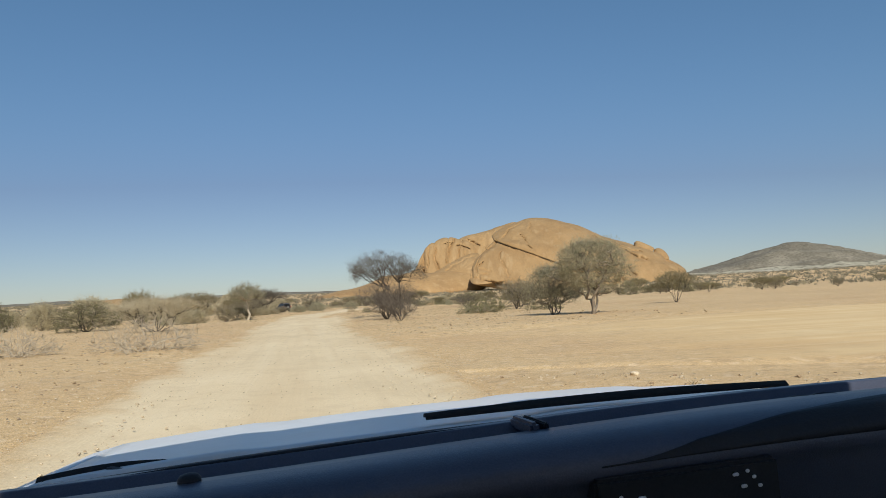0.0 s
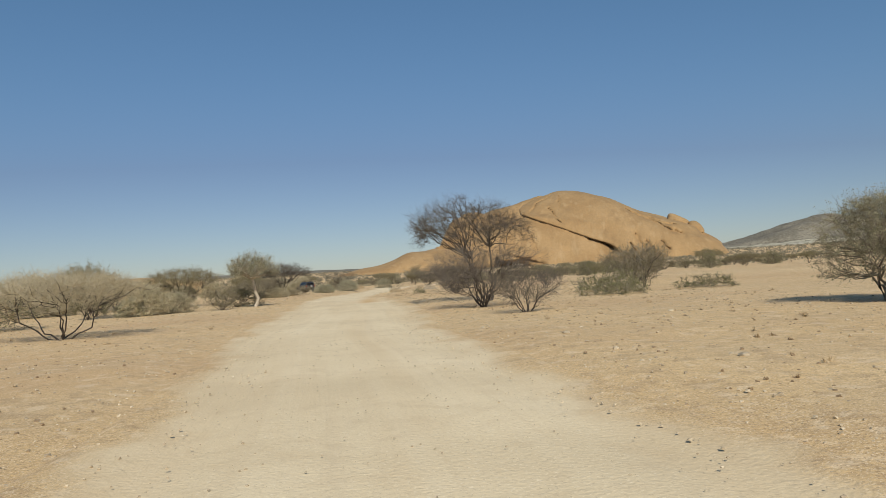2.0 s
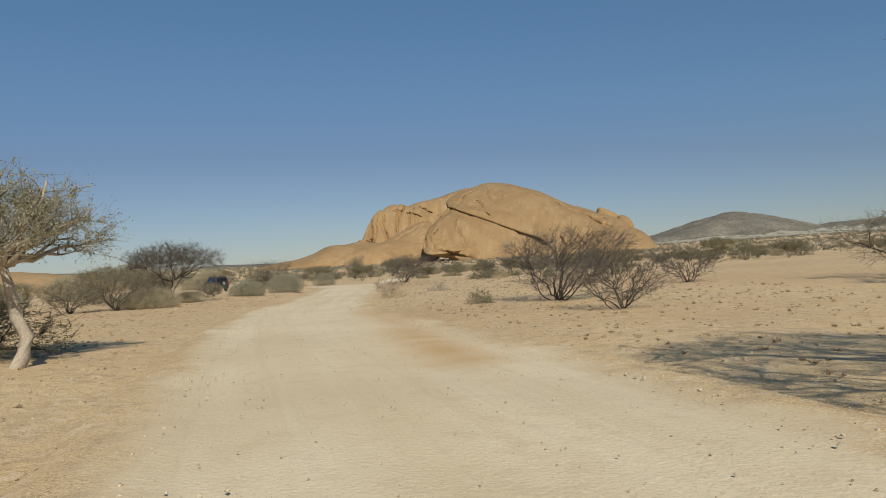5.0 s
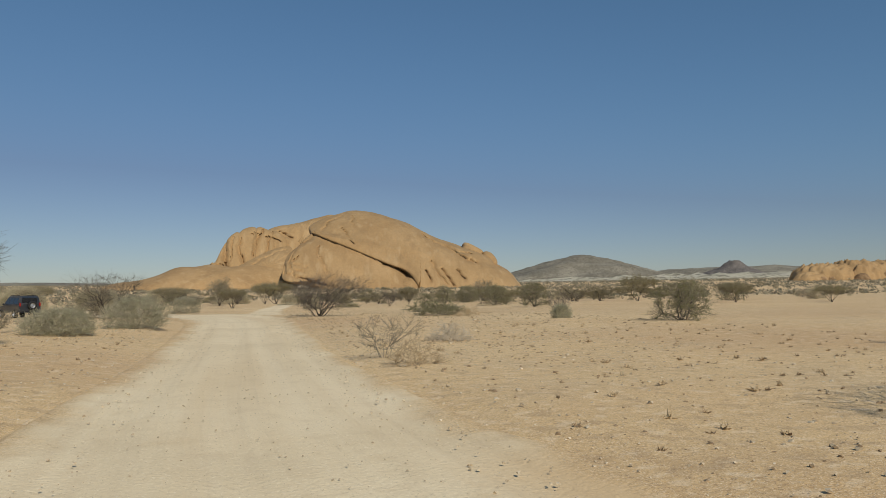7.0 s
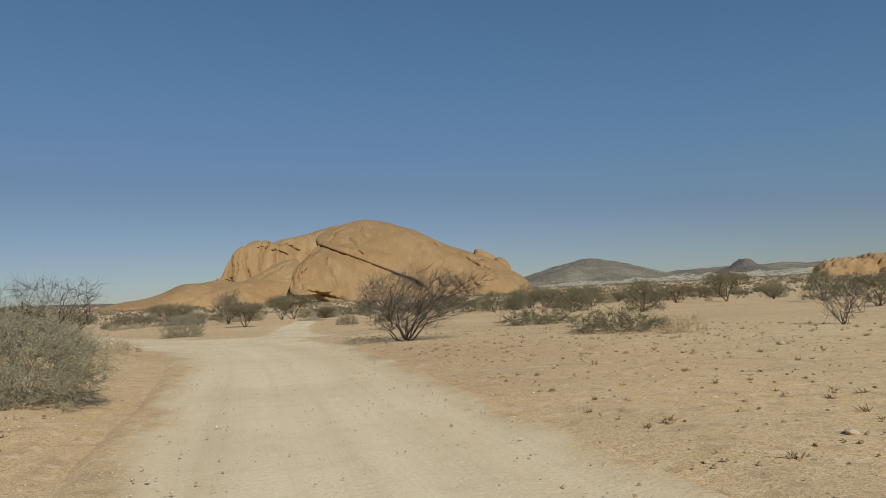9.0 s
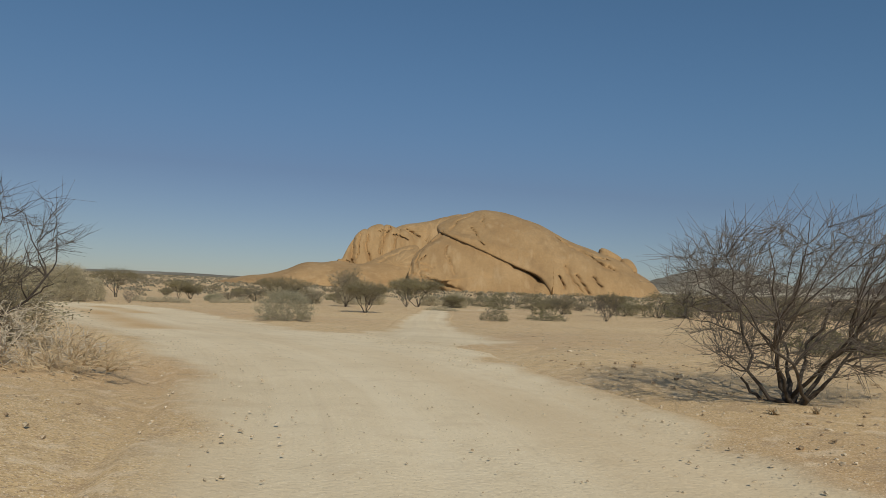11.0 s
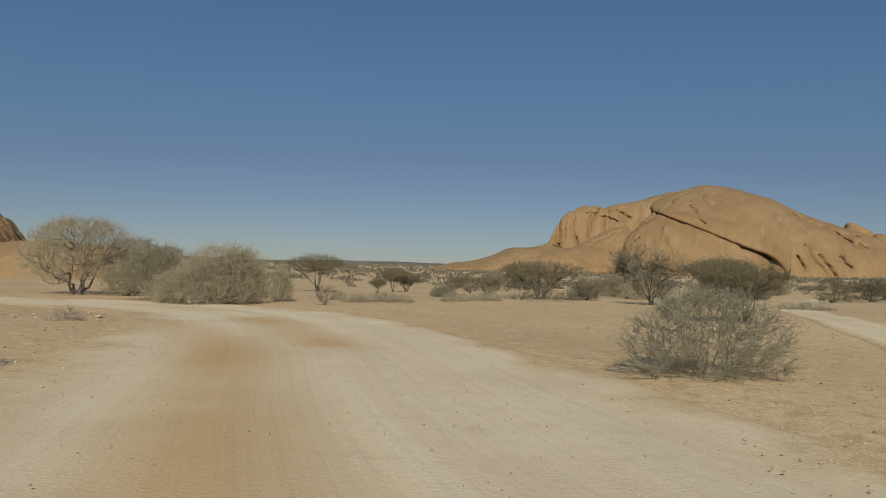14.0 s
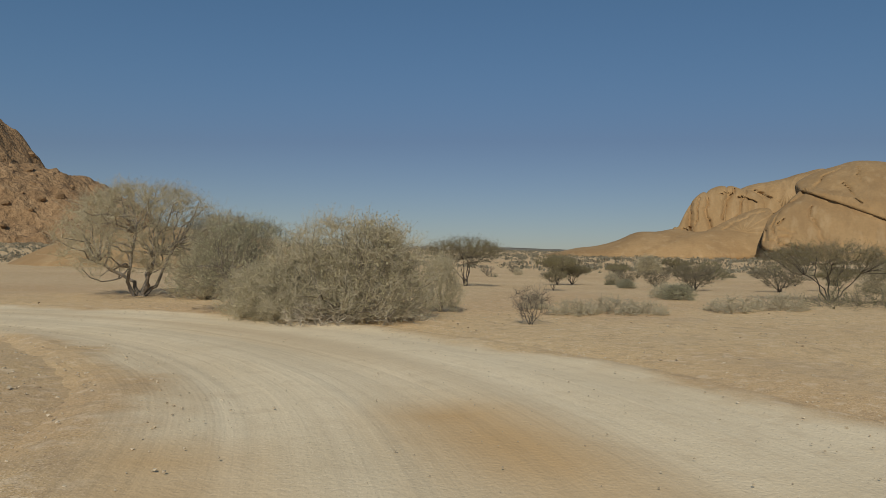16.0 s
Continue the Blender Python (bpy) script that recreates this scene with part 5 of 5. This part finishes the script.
def ring(name, profile, at, axis, material, parent, label="", n=40):
    """A turned part: the profile (radius, offset along the axis) swept round the axis."""
    axis = Vector(axis).normalized()
    u = axis.orthogonal().normalized()
    w = axis.cross(u)
    v = []
    for r, o in profile:
        for k in range(n):
            a = 2 * math.pi * k / n
            v.append(Vector(at) + Vector((0, 0, EYE)) + axis * o + u * (r * math.cos(a)) + w * (r * math.sin(a)))
    return part(name, sheet([tuple(q) for q in v], grid_faces(len(profile), n, True), name, material), parent, label)


def bonnet_height(x, y):
    s = (x - 0.14) / HALF
    ridge = 0.006 * step(0.28, 0.36, abs(s)) * (1 - step(0.72, 0.82, abs(s)))
    return -0.258 - 0.034 * (y - 1.45) / 0.58 + ridge - 0.036 * s * s - 0.13 * step(1.98, 2.5, y) ** 1.5


shell("bonnet", [[(x, y, float(bonnet_height(x, y))) for x in np.linspace(MID - 0.80, MID + 0.80, 41)] for y in np.linspace(1.45, 2.32, 16)], PAINT, car, 0.02, "glossy white bonnet with a raised middle")
for s in (-1, 1):
    rows = []
    for y in np.linspace(1.2, 2.35, 14):
        edge = MID + s * 0.805
        z = float(bonnet_height(edge, max(y, 1.45)))
        rows.append([(edge, y, z), (edge + s * 0.06, y, z - 0.012), (edge + s * 0.11, y, z - 0.05), (edge + s * 0.125, y, z - 0.16), (edge + s * 0.125, y, z - 0.34)])
    shell("wing", rows, PAINT, car, 0.01)
    door = shell("door", [[(MID + s * 0.925, y, z) for z in (-0.30, -0.34, -0.6, -0.9, -1.15)] for y in np.linspace(-0.2, 1.18, 6)], PAINT, car, 0.05)
    bar("handle", (MID + s * 0.97, -0.1, -0.42), (MID + s * 0.97, 0.06, -0.42), 0.03, 0.025, PLASTIC, door)
    shell("rear_panel", [[(MID + s * 0.925, y, z) for z in (0.50, 0.1, -0.3, -0.6, -0.95)] for y in np.linspace(-1.9, -0.22, 6)], PAINT, car, 0.05)
    bar("pillar", (MID + s * 0.90, 1.36, -0.25), (MID + s * 0.76, 0.64, 0.53), 0.06, 0.07, PAINT, car)
    lamp = bar("headlight", (MID + s * 0.55, 2.36, -0.47), (MID + s * 0.88, 2.33, -0.46), 0.07, 0.14, LENS, car, "clear rectangular headlight")
    bar("lamp_rim", (MID + s * 0.53, 2.34, -0.47), (MID + s * 0.90, 2.31, -0.46), 0.06, 0.18, PLASTIC, lamp)
shell("roof", [[(x, y, 0.56 - 0.05 * ((x - MID) / 0.78) ** 2 - 0.03 * step(0.6, 0.9, y)) for x in np.linspace(MID - 0.78, MID + 0.78, 13)] for y in np.linspace(-1.9, 0.66, 9)], PAINT, car, 0.04, "white roof")
shell("tailgate", [[(x, -1.93, z) for z in (0.50, 0.0, -0.4, -0.95)] for x in np.linspace(MID - 0.9, MID + 0.9, 7)], PAINT, car, 0.05)
shell("floor_pan", [[(x, y, -1.14) for x in np.linspace(MID - 0.9, MID + 0.9, 5)] for y in np.linspace(-1.9, 2.2, 7)], PLASTIC, car, 0.05)
shell("bulkhead", [[(x, 1.40, z) for z in (-0.30, -0.7, -1.12)] for x in np.linspace(MID - 0.9, MID + 0.9, 5)], PLASTIC, car, 0.04)
grille = bar("grille", (MID - 0.52, 2.36, -0.48), (MID + 0.52, 2.36, -0.48), 0.05, 0.17, PLASTIC, car, "black slatted grille")
for z in (-0.43, -0.48, -0.53):
    bar("slat", (MID - 0.5, 2.39, z), (MID + 0.5, 2.39, z), 0.02, 0.02, STEEL, grille)
bar("bumper", (MID - 0.92, 2.42, -0.72), (MID + 0.92, 2.42, -0.72), 0.2, 0.26, PAINT, car)
bar("rear_bumper", (MID - 0.9, -2.0, -1.0), (MID + 0.9, -2.0, -1.0), 0.14, 0.16, PLASTIC, car)
for s, y in ((-1, 1.78), (1, 1.78), (-1, -1.15), (1, -1.15)):
    x = MID + s * 0.76
    at = (x, y, -EYE + 0.385 - s * 0.033 + 0.005)
    wheel = ring("wheel", [(0.02, 0.0), (0.10, 0.02), (0.17, -0.03), (0.21, 0.02), (0.235, 0.06)], (at[0] + s * 0.05, at[1], at[2]), (s, 0, 0), STEEL, car, "grey steel wheel")
    ring("tyre", [(0.225, -0.11), (0.30, -0.125), (0.365, -0.11), (0.385, -0.08), (0.385, 0.08), (0.365, 0.11), (0.30, 0.125), (0.225, 0.11)], at, (1, 0, 0), RUBBER, wheel, "dusty black tyre")
    ring("hub", [(0.0, 0.05), (0.06, 0.05), (0.065, 0.0)], (at[0] + s * 0.05, at[1], at[2]), (s, 0, 0), PLASTIC, wheel)

# scuttle, wipers and dashboard
shell("scuttle", [[(x, y, z + 0.02 * (1 - ((x - MID) / 0.9) ** 2) - 0.02) for x in np.linspace(MID - 0.9, MID + 0.9, 21)] for y, z in ((1.36, -0.247), (1.40, -0.250), (1.46, -0.275), (1.56, -0.33))], PLASTIC, car, 0.01, "black plastic scuttle panel")
for ax, bx in ((0.19, 0.98), (-0.53, -0.27)):
    wiper = bar("wiper", (ax + 0.12, 1.50, -0.270), (bx - 0.1, 1.46, -0.272), 0.02, 0.014, PLASTIC, car, "black wiper arm at rest")
    n = 12
    tip, low = (-0.020, -0.022) if ax > 0 else (0.0, 0.010)
    blade = [[(ax + (bx - ax) * k / n, 1.49 + dy + 0.02 * math.sin(math.pi * k / n), -0.264 - low + tip * k / n + 0.5 * dz * (0.4 + 0.6 * math.sin(math.pi * (k + 1.2) / (n + 2.4)))) for dy, dz in ((-0.012, 0.0), (0.0, 0.03), (0.02, 0.022), (0.03, 0.0))] for k in range(n + 1)]
    shell("blade", blade, RUBBER, wiper, 0.004)
dash = [(1.372, -0.246), (1.345, -0.247), (1.341, -0.274), (1.272, -0.276), (1.264, -0.249), (1.215, -0.245), (1.165, -0.246), (1.125, -0.254), (1.10, -0.270), (1.088, -0.292), (1.10, -0.31), (1.115, -0.33), (1.12, -0.62)]
shell("dashboard", [[(x, y, z + 0.006 * math.sin((x - MID) * 3.0) - 0.012 * abs(x - MID) ** 2) for y, z in dash] for x in np.linspace(MID - 0.9, MID + 0.9, 45)], DASHPAD, car, 0.004, "dark blue-grey textured dashboard")
def pad_height(x, y):
    return float(np.interp(y, [p[0] for p in dash[9:4:-1]], [p[1] for p in dash[9:4:-1]])) + 0.006 * math.sin((x - MID) * 3.0) - 0.012 * abs(x - MID) ** 2


shell("fascia", [[(x, y, pad_height(x, y) + 0.006) for y in np.linspace(1.090 + 0.075 * step(0.42, 1.05, x), 1.089, 8)] for x in np.linspace(0.40, MID + 0.88, 24)], PLASTIC, car, 0.003, "black lower fascia")
pad = [o for o in car.children if o.name.startswith("dashboard")][0]
bar("divider", (0.35, 1.258, -0.246), (0.335, 1.35, -0.244), 0.018, 0.022, DASHPAD, pad)
bar("divider", (0.37, 1.258, -0.246), (0.355, 1.35, -0.244), 0.008, 0.018, PLASTIC, pad)
ring("sensor", [(0.0, 0.008), (0.008, 0.0072), (0.014, 0.005), (0.018, 0.0), (0.018, -0.008)], (-0.22, 1.235, -0.2495), (0, 0, 1), PLASTIC, pad, "small black dome sensor", 24)
for x in (0.85, 0.90):
    ring("vent", [(0.021, -0.004), (0.021, 0.004), (0.017, 0.004), (0.015, -0.004), (0.0, -0.006)], (x, 1.252, -0.2505), (0, 0, 1), PLASTIC, pad, "small round black vent", 24)
unit_ = bar("display", (0.38, 1.10, -0.352), (0.68, 1.10, -0.352), 0.05, 0.11, PLASTIC, pad, "black display unit with small pale marks", 0.12)
for x, z, w in ((0.415, -0.325, 0.006), (0.445, -0.33, 0.012), (0.60, -0.315, 0.010), (0.622, -0.312, 0.006), (0.632, -0.322, 0.006), (0.64, -0.336, 0.007), (0.612, -0.334, 0.010)):
    bar("mark", (x, 1.073, z), (x + w, 1.073, z), 0.004, 0.005, MARK, unit_)

# ---- the dark off-road car ahead among the thorn trees ----
DARKPAINT = surface("dark_car_paint", [(0.016, 0.020, 0.026), (0.024, 0.028, 0.034)], 2.0, 60.0, rough=0.28, relief=0.0, speckle=0.03, spec=0.6)
overlay(DARKPAINT, (0.36, 0.30, 0.22), 3.0, 0.5, 0.9, 0.35)
TINT = surface("tinted_car_glass", [(0.012, 0.014, 0.017), (0.016, 0.018, 0.022)], 2.0, 40.0, rough=0.06, relief=0.0, speckle=0.0, spec=0.7)
REDLENS = surface("red_lamp_glass", [(0.28, 0.02, 0.015), (0.34, 0.03, 0.02)], 6.0, 60.0, rough=0.15, relief=0.0)


def hull(name, outline, half, material, parent, label="", bevel=0.05):
    """A solid between two sides: a side outline (y, z) drawn out to half its width, which may differ by height."""
    bm = bmesh.new()
    walls = [[bm.verts.new((s * half(z), y, z)) for y, z in outline] for s in (-1, 1)]
    bm.faces.new(walls[0])
    bm.faces.new(walls[1][::-1])
    n = len(outline)
    for i in range(n):
        bm.faces.new([walls[0][i], walls[1][i], walls[1][(i + 1) % n], walls[0][(i + 1) % n]])
    bmesh.ops.recalc_face_normals(bm, faces=bm.faces)
    bmesh.ops.bevel(bm, geom=bm.edges[:], offset=bevel, segments=3, affect="EDGES", clamp_overlap=True)
    me = bpy.data.meshes.new(name)
    bm.to_mesh(me)
    bm.free()
    me.materials.append(material)
    return part(name, me, parent, label)


lead = tagged(new("dark_car"), "dark dusty off-road car with rear spare wheel among thorn bushes", "car")
LX, LY = -48.6, 157.6
lead.matrix_basis = pose(LX, LY, float(ground_height(LX, LY)) + 0.02, 0, 0, 41)
slope = lambda z: 0.86 - 0.15 * max(0.0, z - 1.05) / 0.7
hull("body", [(-2.0, 0.48), (-2.02, 1.06), (0.95, 1.06), (1.05, 1.02), (1.95, 0.95), (2.05, 0.80), (2.05, 0.48)], slope, DARKPAINT, lead)
cabin = hull("cabin", [(-1.98, 1.06), (-1.90, 1.74), (-1.7, 1.80), (0.25, 1.80), (0.95, 1.06)], slope, DARKPAINT, lead)
for s in (-1, 1):
    for a, b, c, d in ((-1.80, -1.0, -1.74, -1.0), (-0.92, -0.16, -0.92, -0.16), (-0.08, 0.74, -0.08, 0.26)):
        q = [Vector((s * (slope(z) + 0.006), y, z)) for y, z in ((a, 1.14), (b, 1.14), (d, 1.66), (c, 1.66))]
        pane = sheet([tuple(v) for v in q] + [tuple(v - Vector((s * 0.02, 0, 0))) for v in q], [[0, 1, 2, 3], [7, 6, 5, 4], [0, 4, 5, 1], [1, 5, 6, 2], [2, 6, 7, 3], [3, 7, 4, 0]], "side_window", TINT, False)
        part("window", pane, cabin, "dark tinted side window")
    bar("tail_light", (s * 0.76, -2.03, 0.95 - EYE), (s * 0.76, -2.03, 1.25 - EYE), 0.05, 0.12, REDLENS, lead, "red upright tail light")
    bar("roof_rail", (s * 0.62, -1.6, 1.84 - EYE), (s * 0.62, 0.1, 1.84 - EYE), 0.04, 0.05, PLASTIC, lead)
    bar("mirror", (s * 0.90, 0.62, 1.14 - EYE), (s * 1.05, 0.60, 1.14 - EYE), 0.10, 0.16, PLASTIC, lead)
    bar("door_handle", (s * 0.87, -0.30, 0.98 - EYE), (s * 0.87, -0.16, 0.98 - EYE), 0.03, 0.03, PLASTIC, lead)
bar("rear_window", (-0.58, -1.955, 1.42 - EYE), (0.58, -1.955, 1.42 - EYE), 0.03, 0.40, TINT, cabin, "dark tinted rear window", 0.2)
bar("windscreen", (-0.60, 0.63, 1.42 - EYE), (0.60, 0.63, 1.42 - EYE), 0.05, 0.40, TINT, cabin, "dark windscreen", 0.2)
bar("rear_bumper", (-0.82, -2.08, 0.52 - EYE), (0.82, -2.08, 0.52 - EYE), 0.14, 0.18, PLASTIC, lead)
bar("front_bumper", (-0.82, 2.08, 0.55 - EYE), (0.82, 2.08, 0.55 - EYE), 0.14, 0.22, PLASTIC, lead)
TYRE = [(0.20, -0.10), (0.28, -0.115), (0.34, -0.10), (0.36, -0.07), (0.36, 0.07), (0.34, 0.10), (0.28, 0.115), (0.20, 0.10)]
RIM = [(0.0, 0.05), (0.06, 0.05), (0.10, 0.02), (0.17, 0.0), (0.20, 0.05), (0.215, 0.09)]
for x, y, z, d in ((-0.78, 1.32, 0.36, (-1, 0, 0)), (0.78, 1.32, 0.36, (1, 0, 0)), (-0.78, -1.22, 0.36, (-1, 0, 0)), (0.78, -1.22, 0.36, (1, 0, 0)), (0.12, -2.14, 1.02, (0, -1, 0))):
    kind = "spare_wheel" if y < -2 else "wheel"
    at = Vector((x, y, z - EYE)) + Vector(d) * 0.03
    wheel = ring(kind, TYRE, at, d, RUBBER, lead, "dusty black spare tyre on the tailgate" if y < -2 else "dusty black tyre", 28)
    ring("rim", RIM, at, d, STEEL, wheel, "grey steel rim", 28)
